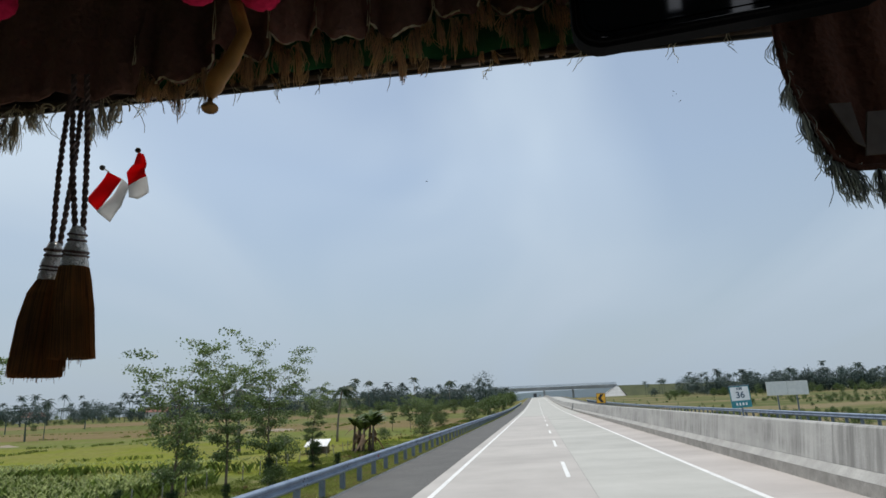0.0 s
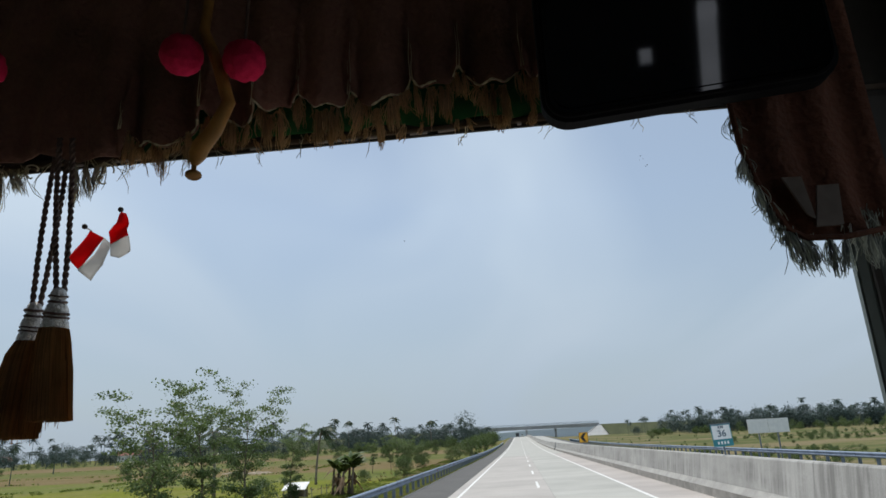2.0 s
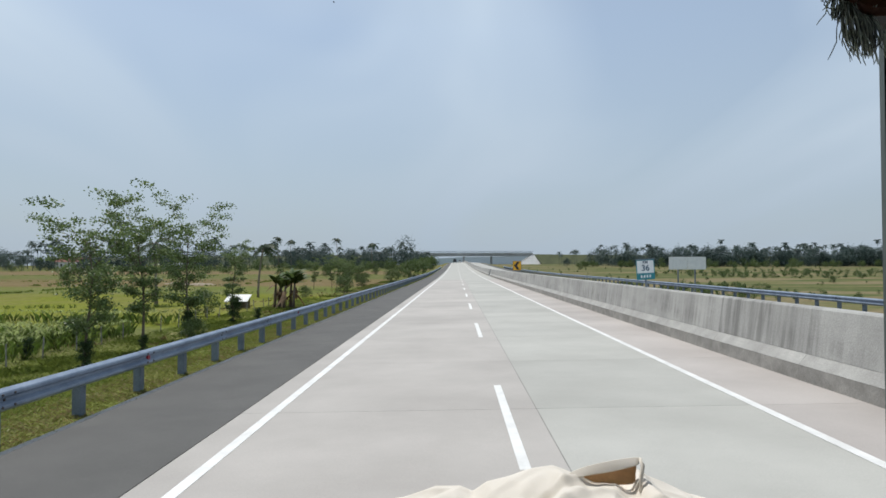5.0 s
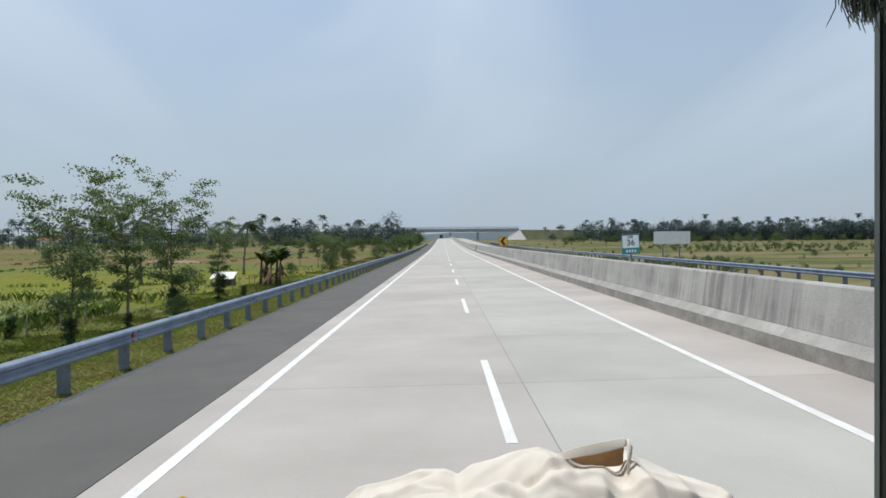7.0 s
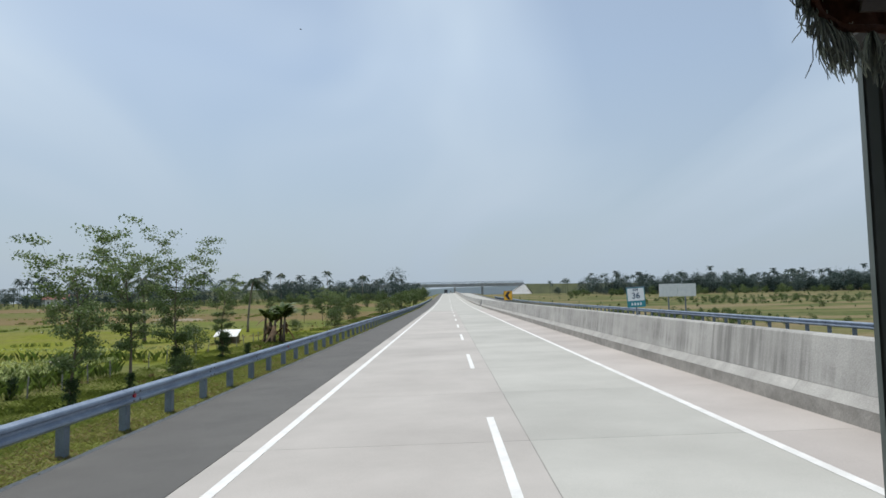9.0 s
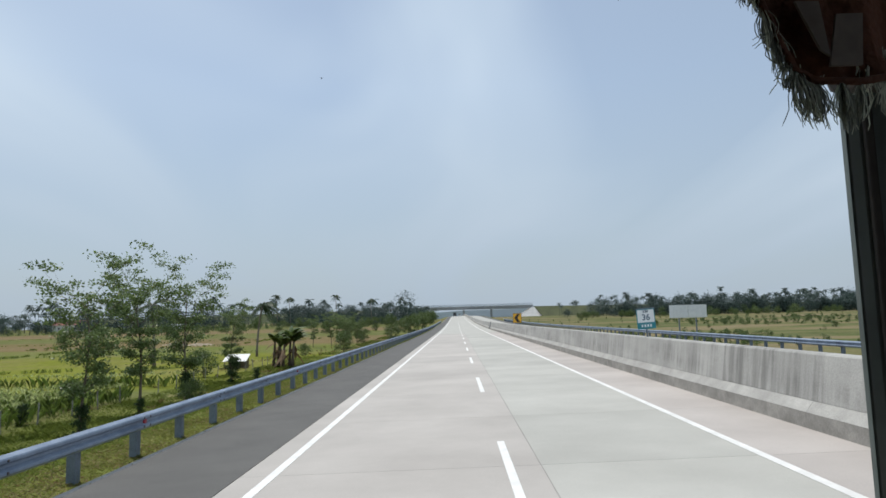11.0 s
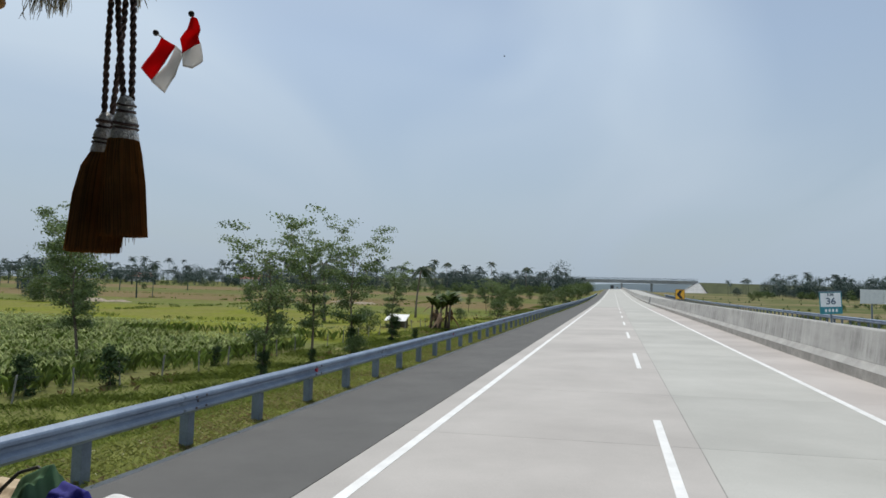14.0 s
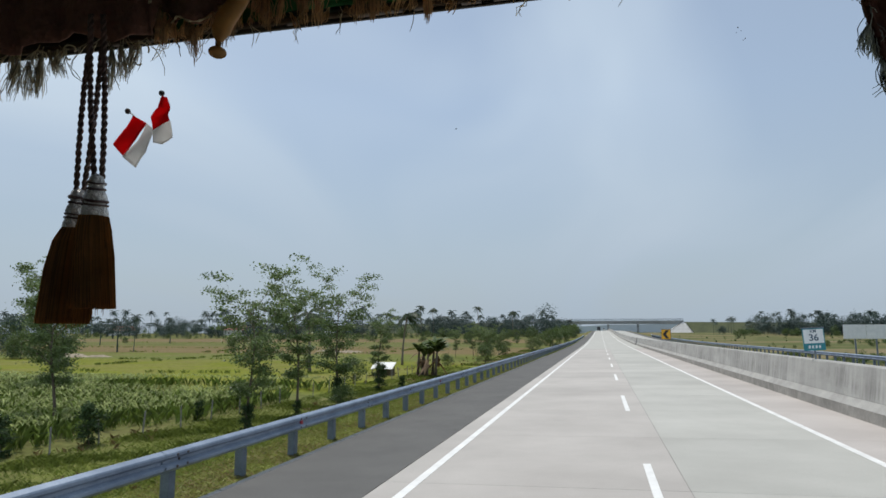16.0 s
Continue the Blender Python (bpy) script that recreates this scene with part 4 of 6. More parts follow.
# ---- overpass far ahead ----
M_GIRDER = material("overpass_concrete", (0.36, 0.37, 0.37), (0.26, 0.27, 0.28), 0.3, 0.9, fine=4)
M_ABUT = material("abutment_concrete", (0.58, 0.57, 0.54), (0.44, 0.43, 0.41), 0.4, 0.9, fine=4)
M_BANK = material("bank_grass", (0.095, 0.105, 0.045), (0.06, 0.07, 0.03), 0.12, 0.95, fine=1.5, fine_mix=0.5)
# the hills' pale blue is distance haze put into the base colour
M_HILL_HAZED = material("far_hill", (0.52, 0.58, 0.65), (0.48, 0.54, 0.61), 0.003, 1.0, fine=0.02, fine_mix=0.1)
YO = 860.0
ZO = rise(YO)
overpass = empty("overpass", (0, YO, ZO), "concrete girder overpass crossing the toll road", "bridge", kind="structure")
bm = bmesh.new()
box(bm, (128, 9.0, 0.5), (1, 0, 6.9), 0.05)
part("deck", bm, M_GIRDER, overpass)
for gy_ in (-4.0, -2.0, 0.0, 2.0, 4.0):
    bm = bmesh.new()
    box(bm, (126, 0.7, 1.3), (1, gy_, 6.0), 0.05)
    part("girder", bm, M_GIRDER, overpass)
for gy_ in (-4.4, 4.4):
    bm = bmesh.new()
    box(bm, (128, 0.3, 0.9), (1, gy_, 7.6), 0.04)
    part("parapet", bm, M_GIRDER, overpass)
    bm = bmesh.new()
    for z in (8.6, 9.1, 9.6):
        box(bm, (128, 0.08, 0.08), (1, gy_, z))
    for i in range(65):
        box(bm, (0.08, 0.08, 1.8), (-63 + 2 * i, gy_, 8.8))
    part("railing", bm, M_POST, overpass)
for px_ in (-32.0, 6.4, 30.0):
    for py_ in (-2.8, 2.8):
        bm = bmesh.new()
        bmesh.ops.create_cone(bm, cap_ends=True, segments=14, radius1=0.75, radius2=0.75, depth=6.6, matrix=pose(px_, py_, 1.4))
        part("pier", bm, M_GIRDER, overpass)
    bm = bmesh.new()
    box(bm, (1.6, 9.0, 0.9), (px_, 0, 4.9), 0.1)
    part("pier_cap", bm, M_GIRDER, overpass)


def wedge(name, pts, mat, label, category):
    bm = bmesh.new()
    lo = [bm.verts.new(p) for p in pts[0]]
    hi = [bm.verts.new(p) for p in pts[1]]
    bm.faces.new(hi)
    bm.faces.new(lo[::-1])
    for k in range(len(lo)):
        bm.faces.new((lo[k], lo[(k + 1) % len(lo)], hi[(k + 1) % len(lo)], hi[k]))
    bmesh.ops.recalc_face_normals(bm, faces=bm.faces)
    return tagged(part(name, bm, mat), label, category, kind="structure")


for sg in (-1, 1):
    x0 = 50 if sg > 0 else -52
    e = sg * 350
    zb = ZO - 3.5
    wedge("approach_bank", ([(x0 + sg * 22, YO - 22, zb), (e, YO - 22, zb), (e, YO + 22, zb), (x0 + sg * 22, YO + 22, zb)], [(x0 + sg * 16, YO - 5, ZO + 6.9), (e, YO - 5, ZO + 4), (e, YO + 5, ZO + 4), (x0 + sg * 16, YO + 5, ZO + 6.9)]), M_BANK, "grassy approach embankment of the overpass", "embankment")
    wedge("abutment", ([(x0, YO - 16, zb), (x0 + sg * 24, YO - 18, zb), (x0 + sg * 24, YO + 18, zb), (x0, YO + 16, zb)], [(x0 + sg * 14, YO - 5.2, ZO + 6.4), (x0 + sg * 17, YO - 5.2, ZO + 6.4), (x0 + sg * 17, YO + 5.2, ZO + 6.4), (x0 + sg * 14, YO + 5.2, ZO + 6.4)]), M_ABUT, "sloped pale concrete abutment under the overpass", "abutment")

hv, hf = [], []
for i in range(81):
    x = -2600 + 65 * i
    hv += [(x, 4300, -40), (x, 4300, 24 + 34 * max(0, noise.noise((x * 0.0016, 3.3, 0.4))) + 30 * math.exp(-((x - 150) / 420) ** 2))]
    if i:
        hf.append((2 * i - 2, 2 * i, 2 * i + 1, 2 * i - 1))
tagged(link("backdrop", hv, hf, M_HILL_HAZED), "low hills on the horizon with blue haze put into their colour", "hills", kind="structure")


# ---- signs on the barrier ----
M_YELLOW = material("sign_yellow", (0.80, 0.42, 0.03), (0.70, 0.36, 0.02), 3.0, 0.45, fine=20, fine_mix=0.1)
M_BLACK = material("sign_black", (0.02, 0.02, 0.02), (0.012, 0.012, 0.012), 3.0, 0.5)
M_SIGNWHITE = material("sign_white", (0.78, 0.80, 0.80), (0.66, 0.69, 0.70), 3.0, 0.45, fine=15, fine_mix=0.1)
M_TEAL = material("sign_teal", (0.03, 0.24, 0.28), (0.02, 0.19, 0.23), 3.0, 0.45)
M_INK = material("sign_ink", (0.05, 0.10, 0.16), (0.04, 0.08, 0.12), 3.0, 0.5)
ZT = ZB + 1.33


def plate(bm, w, h, t=0.006, at=(0, 0, 0)):
    box(bm, (w, t, h), at, 0.0)


def letters(text, size, at, parent, mat, name="lettering"):
    cu = bpy.data.curves.new(name, "FONT")
    cu.body, cu.size, cu.align_x, cu.align_y, cu.extrude, cu.offset = text, size, "CENTER", "CENTER", 0.002, size * 0.018
    tmp = bpy.data.objects.new(name, cu)
    me = bpy.data.meshes.new_from_object(tmp)
    bpy.data.objects.remove(tmp)
    me.materials.append(mat)
    ob = new(name, me)
    ob.parent, ob.location, ob.rotation_euler = parent, at, (radians(90), 0, 0)
    return ob


def km_sign(y, panel_mat, lean):
    s = empty("kilometre_sign", (X_BARR + 0.42, y, ZT), "white and blue-green kilometre board on a short post", "road sign", "kilometre signs")
    s.rotation_euler = (0, radians(lean), 0)
    bm = bmesh.new()
    bmesh.ops.create_cone(bm, cap_ends=True, segments=10, radius1=0.03, radius2=0.03, depth=0.75, matrix=pose(0, 0.03, 0.36))
    part("post", bm, M_POST, s)
    bm = bmesh.new()
    box(bm, (0.64, 0.012, 0.70), (0, 0, 0.62), 0.004)
    part("frame", bm, panel_mat, s)
    bm = bmesh.new()
    plate(bm, 0.58, 0.44, 0.006, (0, -0.010, 0.72))
    board = part("board", bm, M_SIGNWHITE, s)
    bm = bmesh.new()
    plate(bm, 0.56, 0.16, 0.006, (0, -0.010, 0.385))
    panel = part("distance_panel", bm, panel_mat, s)
    letters("KM", 0.13, (0, -0.016, 0.88), board, M_INK)
    letters("36", 0.29, (0, -0.016, 0.67), board, M_INK)
    bm = bmesh.new()
    for i in range(4):
        plate(bm, 0.055, 0.09, 0.004, (-0.15 + 0.1 * i, -0.016, 0.385))
    part("panel_bars", bm, M_SIGNWHITE, panel)
    bm = bmesh.new()
    box(bm, (0.68, 0.05, 0.03), (0, 0.0, 0.985), 0.006)
    part("top_rail", bm, M_POST, s)
    return s


km_sign(323.0, M_TEAL, -3.0)

chev = empty("chevron_sign", (X_BARR + 0.42, 372.0, ZT), "orange chevron board with black arrow pointing sideways", "road sign")
bm = bmesh.new()
bmesh.ops.create_cone(bm, cap_ends=True, segments=10, radius1=0.035, radius2=0.035, depth=0.9, matrix=pose(0, 0.04, 0.4))
part("post", bm, M_POST, chev)
bm = bmesh.new()
box(bm, (0.94, 0.012, 1.04), (0, 0, 0.72), 0.02)
part("rim", bm, M_BLACK, chev)
bm = bmesh.new()
plate(bm, 0.88, 0.98, 0.006, (0, -0.010, 0.72))
part("board", bm, M_YELLOW, chev)
bm = bmesh.new()
pts = [(-0.34, 0.72), (-0.02, 1.15), (0.30, 1.15), (0.0, 0.72), (0.30, 0.29), (-0.02, 0.29)]
vs = [bm.verts.new((x, -0.016, z)) for x, z in pts]
bm.faces.new((vs[0], vs[3], vs[2], vs[1]))
bm.faces.new((vs[0], vs[5], vs[4], vs[3]))
part("arrow", bm, M_BLACK, chev)

# billboard seen from behind beyond the far guardrail
bb = empty("billboard", (24.6, 370, terrain(24.6, 370)), "pale weathered signboard on two slim steel posts", "billboard")
for x in (-0.95, 0.85):
    bm = bmesh.new()
    box(bm, (0.12, 0.12, 4.6), (x, 0.12, 2.25), 0.01)
    part("post", bm, M_POST, bb)
for x in (-0.99, 0.99):
    bm = bmesh.new()
    box(bm, (1.95, 0.06, 1.35), (x, 0, 3.9), 0.01)
    part("panel", bm, M_SIGNWHITE, bb)
for z in (3.4, 3.9, 4.4):
    bm = bmesh.new()
    box(bm, (3.9, 0.06, 0.06), (0, 0.07, z))
    part("brace", bm, M_POST, bb)

# small field shelter with a pale sheet roof
hut = empty("field_shelter", (-22.5, 366.5, terrain(-22.5, 366.5)), "low field shelter with a pale sheet roof", "shelter")
bm = bmesh.new()
box(bm, (2.4, 1.6, 0.05), (0, 0, 1.10), 0.01, (24, 0, 0))
part("roof", bm, M_WHITE, hut)
for x in (-1.0, 1.0):
    for y, h_ in ((-0.6, 0.86), (0.6, 1.34)):
        bm = bmesh.new()
        box(bm, (0.09, 0.09, h_), (x, y, h_ / 2), 0.008)
        part("pole", bm, M_BARK, hut)
bm = bmesh.new()
box(bm, (1.9, 0.05, 0.7), (0, 0.55, 0.4), 0.01)
part("back_board", bm, M_BARK, hut)


# ---- banana plants ----
def banana(at, height, seed, label):
    r = random.Random(seed)
    top = empty("banana_plant", at, label, "banana plant", "banana plants")
    for q in range(3):
        ox, oy, h_ = r.uniform(-0.9, 0.9), r.uniform(-0.6, 0.6), height * r.uniform(0.42, 0.58)
        v, f = [], []
        tube(v, f, [(ox, oy, -0.1), (ox + 0.05, oy, h_ * 0.5), (ox + 0.15, oy, h_)], [0.17, 0.14, 0.09], 8)
        link("stem", v, f, M_BARK, top, smooth=True)
        for dead in (False, True):
            v, f = [], []
            for i in range(14 if not dead else 3):
                a = r.uniform(-2.0, 2.0) if not dead else r.uniform(0, 6.28)
                L = r.uniform(1.8, 2.9) * (0.5 if dead else 1)
                out = Vector((math.cos(a), math.sin(a), 0))
                side = out.cross(Vector((0, 0, 1)))
                el = r.uniform(0.75, 1.45) if not dead else r.uniform(-0.6, 0.1)
                start = Vector((ox + 0.15, oy, h_ * (1.0 if not dead else r.uniform(0.6, 0.95))))
                prev = None
                for j in range(9):
                    t = j / 8
                    c = start + out * L * t * math.cos(el * (1 - 0.4 * t)) + Vector((0, 0, L * (math.sin(el) * t - (0.55 if not dead else 0.9) * t * t)))
                    w = 0.30 * math.sin(math.pi * min(1, 0.08 + 0.92 * t) ** 0.8) + 0.01
                    rag = r.uniform(0.6, 1.1)
                    k = len(v)
                    v += [c + side * w * rag + Vector((0, 0, -w * 0.5)), c, c - side * w * r.uniform(0.6, 1.1) + Vector((0, 0, -w * 0.5))]
                    if prev is not None:
                        f += [(prev, prev + 1, k + 1, k), (prev + 1, prev + 2, k + 2, k + 1)]
                    prev = k
            link("dead_leaves" if dead else "leaves", v, f, M_DRYLEAF if dead else M_LEAF, top)
    return top


banana(on_ground(-17.4, 366.5), 5.6, 5, "ragged banana plants with dry hanging leaves")
banana(on_ground(-18.6, 368.5), 5.0, 9, "ragged banana plants with dry hanging leaves")

# ---- field fence: slim posts with wire along the field edge ----
M_FPOST = material("fence_concrete", (0.34, 0.33, 0.30), (0.20, 0.19, 0.17), 3, 0.95)
fence = empty("field_fence", (0, 0, 0), "slim weathered fence posts with wire along the field edge", "fence", kind="structure")
bm = bmesh.new()
box(bm, (0.06, 0.06, 1.2), (0, 0, 0.45), 0.01)
fp = part("fence_post", bm, M_FPOST, fence)
fp.location = on_ground(-20.2, 300)
r = random.Random(5)
for i in range(1, 30):
    y = 300 + 2.6 * i
    ob = new("fence_post", fp.data)
    ob.parent, ob.location = fence, on_ground(-20.2 + r.gauss(0, 0.12), y)
    ob.rotation_euler = (r.gauss(0, 0.05), r.gauss(0, 0.05), r.uniform(0, 3))
for z in (0.45, 0.85):
    v, f = [], []
    tube(v, f, [(-20.2, 300 + 2.6 * i, terrain(-20.2, 300 + 2.6 * i) + z) for i in range(30)], [0.004] * 30, 3)
    link("wire", v, f, M_POST, fence)

# pale spoil heaps in the rice plots
M_SOIL = material("pale_soil", (0.36, 0.30, 0.22), (0.24, 0.19, 0.13), 1.5, 0.95, bump=0.4, fine=6)
for k, (hx, hy, hw, hd, hh) in enumerate(((-102, 408, 5.5, 2.5, 1.0), (-96, 410, 3.0, 1.6, 0.6), (-58, 446, 4.5, 2.0, 0.7), (-66, 452, 3.5, 2.0, 0.6), (-120, 418, 3.0, 2.0, 0.5))):
    v, f = [], []
    for j in range(13):
        for i in range(17):
            a, b = i / 8 - 1, j / 6 - 1
            e = max(0.0, 1 - a * a) * max(0.0, 1 - b * b)
            v.append((hx + a * hw, hy + b * hd, terrain(hx, hy) - 0.12 + hh * e * (0.8 + 0.6 * noise.noise((a * 3 + k, b * 3, 1.0)))))
    for j in range(12):
        for i in range(16):
            q = j * 17 + i
            f.append((q, q + 1, q + 18, q + 17))
    tagged(link("soil_mound", v, f, M_SOIL), "low mound of pale dry soil on the field", "soil mound", "soil mounds")

# far farmhouses under the trees
M_CLAD = material("grey_cladding", (0.30, 0.33, 0.36), (0.24, 0.27, 0.30), 0.2, 0.7, fine=2, stretch=(3, 3, 0.2))
M_REDROOF = material("clay_roof", (0.30, 0.13, 0.10), (0.20, 0.09, 0.07), 0.8, 0.9, fine=6)


def farmhouse(x, y, w, d, h, roof, label):
    t = empty("farmhouse", (x, y, terrain(x, y)), label, "house", "farmhouses")
    bm = bmesh.new()
    box(bm, (w, d, h), (0, 0, h / 2), 0.05)
    wall = part("wall", bm, M_WHITE, t)
    bm = bmesh.new()
    a = [bm.verts.new(p) for p in ((-w / 2 - 0.5, -d / 2 - 0.6, h - 0.1), (w / 2 + 0.5, -d / 2 - 0.6, h - 0.1), (w / 2 + 0.5, d / 2 + 0.6, h - 0.1), (-w / 2 - 0.5, d / 2 + 0.6, h - 0.1), (-w / 2 - 0.5, 0, h + d * 0.33), (w / 2 + 0.5, 0, h + d * 0.33))]
    for q in ((0, 1, 5, 4), (2, 3, 4, 5), (0, 4, 3), (1, 2, 5), (3, 2, 1, 0)):
        bm.faces.new([a[i] for i in q])
    part("roof", bm, roof, t)
    for wx in (-w / 4, w / 4):
        bm = bmesh.new()
        box(bm, (1.1, 0.08, 1.2), (wx, -d / 2 - 0.03, h * 0.5), 0.02)
        part("window", bm, M_BLACK, t)
    return t


farmhouse(-232, 690, 18, 9, 4.0, M_REDROOF, "white-walled farmhouse with a faded red roof")
farmhouse(-150, 655, 8, 6, 2.6, M_CLAD, "small pale farm building with a grey sheet roof")
farmhouse(-330, 700, 16, 8, 3.8, M_REDROOF, "white-walled farmhouse with a faded red roof")
farmhouse(215, 790, 6, 4, 2.2, M_REDROOF, "small pale farm building with a clay roof")


# distant traffic under the overpass
M_CARDARK = material("car_paint_dark", (0.04, 0.045, 0.05), (0.03, 0.033, 0.04), 4.0, 0.3)
M_CARWHITE = material("car_paint_white", (0.72, 0.72, 0.70), (0.62, 0.62, 0.60), 4.0, 0.3)
M_TYRE = material("tyre", (0.03, 0.03, 0.03), (0.02, 0.02, 0.02), 10, 0.9)


def vehicle(name, x, y, w, l, h, cabin, mat, label):
    t = empty(name, (x, y, CF * x + rise(y)), label, "vehicle", "distant traffic")
    bm = bmesh.new()
    box(bm, (w, l, h * (0.55 if cabin else 0.8)), (0, 0, 0.3 + h * (0.27 if cabin else 0.5)), 0.08)
    part("body", bm, mat, t)
    if cabin:
        bm = bmesh.new()
        box(bm, (w * 0.86, l * 0.55, h * 0.4), (0, -l * 0.05, 0.3 + h * 0.72), 0.15)
        part("cabin", bm, M_BLACK, t)
    else:
        bm = bmesh.new()
        box(bm, (w * 0.96, 1.7, h * 0.62), (0, l * 0.5 + 0.9, 0.35 + h * 0.36), 0.1)
        part("cab", bm, M_CARDARK, t)
    for sx in (-1, 1):
        for sy in (-0.32, 0.32):
            bm = bmesh.new()
            bmesh.ops.create_cone(bm, cap_ends=True, segments=16, radius1=0.36, radius2=0.36, depth=0.24, matrix=pose(sx * (w / 2 - 0.13), sy * l, 0.36, 0, 90, 0))
            part("wheel", bm, M_TYRE, t)
    return t


vehicle("lorry", -1.1, 770, 2.3, 6.0, 2.9, False, M_CARDARK, "dark box lorry far ahead on the road")
vehicle("car", 2.6, 830, 1.75, 4.2, 1.5, True, M_CARWHITE, "small white car far ahead on the road")


# ---- the lorry cab; distances are from the seat's eye point ----
M_CABMETAL = material("cab_paint", (0.14, 0.17, 0.165), (0.09, 0.11, 0.105), 2.0, 0.5, fine=30)
M_TRIM = material("dark_trim", (0.06, 0.054, 0.048), (0.04, 0.036, 0.032), 4.0, 0.7, fine=60)
# dashboard tone is set pale to bounce sunlight up onto valance and pompoms
M_DASH = material("faded_dashboard", (0.52, 0.47, 0.40), (0.40, 0.36, 0.30), 4.0, 0.8, fine=60)
M_STRIP = material("seal_strip", (0.16, 0.115, 0.08), (0.09, 0.065, 0.047), 6.0, 0.6, fine=40)
M_CURTAIN = material("brown_curtain", (0.30, 0.155, 0.12), (0.18, 0.095, 0.073), 8.0, 0.95, bump=0.4, fine=150, translucent=0.3)
M_CURTAIN_DARK = material("dark_brown_curtain", (0.115, 0.042, 0.022), (0.07, 0.026, 0.014), 8.0, 0.95, bump=0.4, fine=150, translucent=0.35)
M_GREEN = material("green_lining", (0.05, 0.25, 0.09), (0.03, 0.15, 0.05), 8.0, 0.9, fine=120, translucent=0.4)
M_FRINGE = material("fringe_thread", (0.74, 0.57, 0.37), (0.48, 0.36, 0.22), 12.0, 0.9, spread=0.35, island=True, translucent=0.65)
M_FRINGE_DARK = material("grey_fringe_thread", (0.78, 0.73, 0.58), (0.52, 0.48, 0.37), 12.0, 0.9, spread=0.5, island=True, translucent=0.75)
M_FRINGE_GREY = material("dark_grey_fringe_thread", (0.56, 0.57, 0.51), (0.28, 0.30, 0.25), 12.0, 0.9, spread=0.55, island=True, translucent=0.7)
M_SKIRT = material("tassel_thread", (0.42, 0.22, 0.078), (0.25, 0.125, 0.045), 14.0, 0.7, spread=0.4, island=True, translucent=0.55)
M_CORD = material("twisted_cord", (0.13, 0.08, 0.065), (0.07, 0.045, 0.04), 60.0, 0.7)
M_SILVER = material("silver_thread", (0.92, 0.91, 0.89), (0.55, 0.53, 0.50), 120.0, 0.35, 0.35, bump=0.6, fine=260)
M_RED = material("flag_red", (0.78, 0.025, 0.04), (0.62, 0.018, 0.028), 20.0, 0.7, translucent=0.65)
M_FLAGWHITE = material("flag_white", (0.86, 0.85, 0.83), (0.76, 0.75, 0.73), 20.0, 0.7, translucent=0.6)
M_PINK = material("pink_plush", (0.50, 0.018, 0.07), (0.36, 0.010, 0.045), 40.0, 0.9, fine=300)
M_PINK.node_tree.nodes["Principled BSDF"].inputs["Specular IOR Level"].default_value = 0.05
M_OCHRE = material("ochre_rubber", (0.46, 0.24, 0.06), (0.28, 0.14, 0.035), 20.0, 0.6, translucent=0.3)
M_PATCH = material("pale_cloth", (0.17, 0.14, 0.12), (0.125, 0.10, 0.085), 20.0, 0.9, translucent=0.4)
M_CREAM = material("cream_cloth", (0.84, 0.80, 0.73), (0.74, 0.69, 0.61), 8.0, 0.95, bump=0.03, fine=500, fine_mix=0.08)
M_YELLOWCLOTH = material("yellow_cloth", (0.62, 0.47, 0.04), (0.50, 0.36, 0.03), 8.0, 0.9)
M_CASE = material("black_plastic", (0.004, 0.004, 0.005), (0.003, 0.003, 0.004), 10, 0.8)
M_CASE.node_tree.nodes["Principled BSDF"].inputs["Specular IOR Level"].default_value = 0.08
M_RUBBER = material("tyre_rubber", (0.03, 0.03, 0.03), (0.02, 0.02, 0.02), 10, 0.9)
M_MIRROR = bpy.data.materials.new("mirror_glass")
M_MIRROR.use_nodes = True
M_MIRROR.node_tree.nodes["Principled BSDF"].inputs["Base Color"].default_value = (0.085, 0.092, 0.105, 1)
M_MIRROR.node_tree.nodes["Principled BSDF"].inputs["Metallic"].default_value = 1.0
M_MIRROR.node_tree.nodes["Principled BSDF"].inputs["Roughness"].default_value = 0.04


def cab_box(name, lo, hi, mat, parent, bevel=0.012, label=""):
    bm = bmesh.new()
    box(bm, [b - a for a, b in zip(lo, hi)], [(a + b) / 2 for a, b in zip(lo, hi)], bevel)
    return part(name, bm, mat, parent, label)


lorry = empty("lorry_cab", CAB, "dark lorry cab standing on the nearside lane", "lorry cab")
XL_, XR_, YB, YW, ZF, ZR = -1.78, 0.50, -1.15, 0.84, -1.25, 0.72
cab_box("roof", (XL_, YB, ZR), (XR_, YW + 0.02, ZR + 0.05), M_TRIM, lorry)
for lo, hi in (((XL_, ZF), (XR_, -0.31)), ((XL_, 0.13), (XR_, ZR)), ((XL_, -0.31), (-0.10, 0.13)), ((-0.055, -0.31), (0.095, 0.13)), ((0.155, -0.31), (XR_, 0.13)), ((-0.10, -0.31), (-0.055, -0.05)), ((-0.10, 0.01), (-0.055, 0.13))):
    cab_box("back_wall", (lo[0], YB - 0.05, lo[1]), (hi[0], YB, hi[1]), M_TRIM, lorry, 0.0)
cab_box("cab_floor", (XL_, YB, ZF - 0.05), (XR_, 1.10, ZF), M_TRIM, lorry)
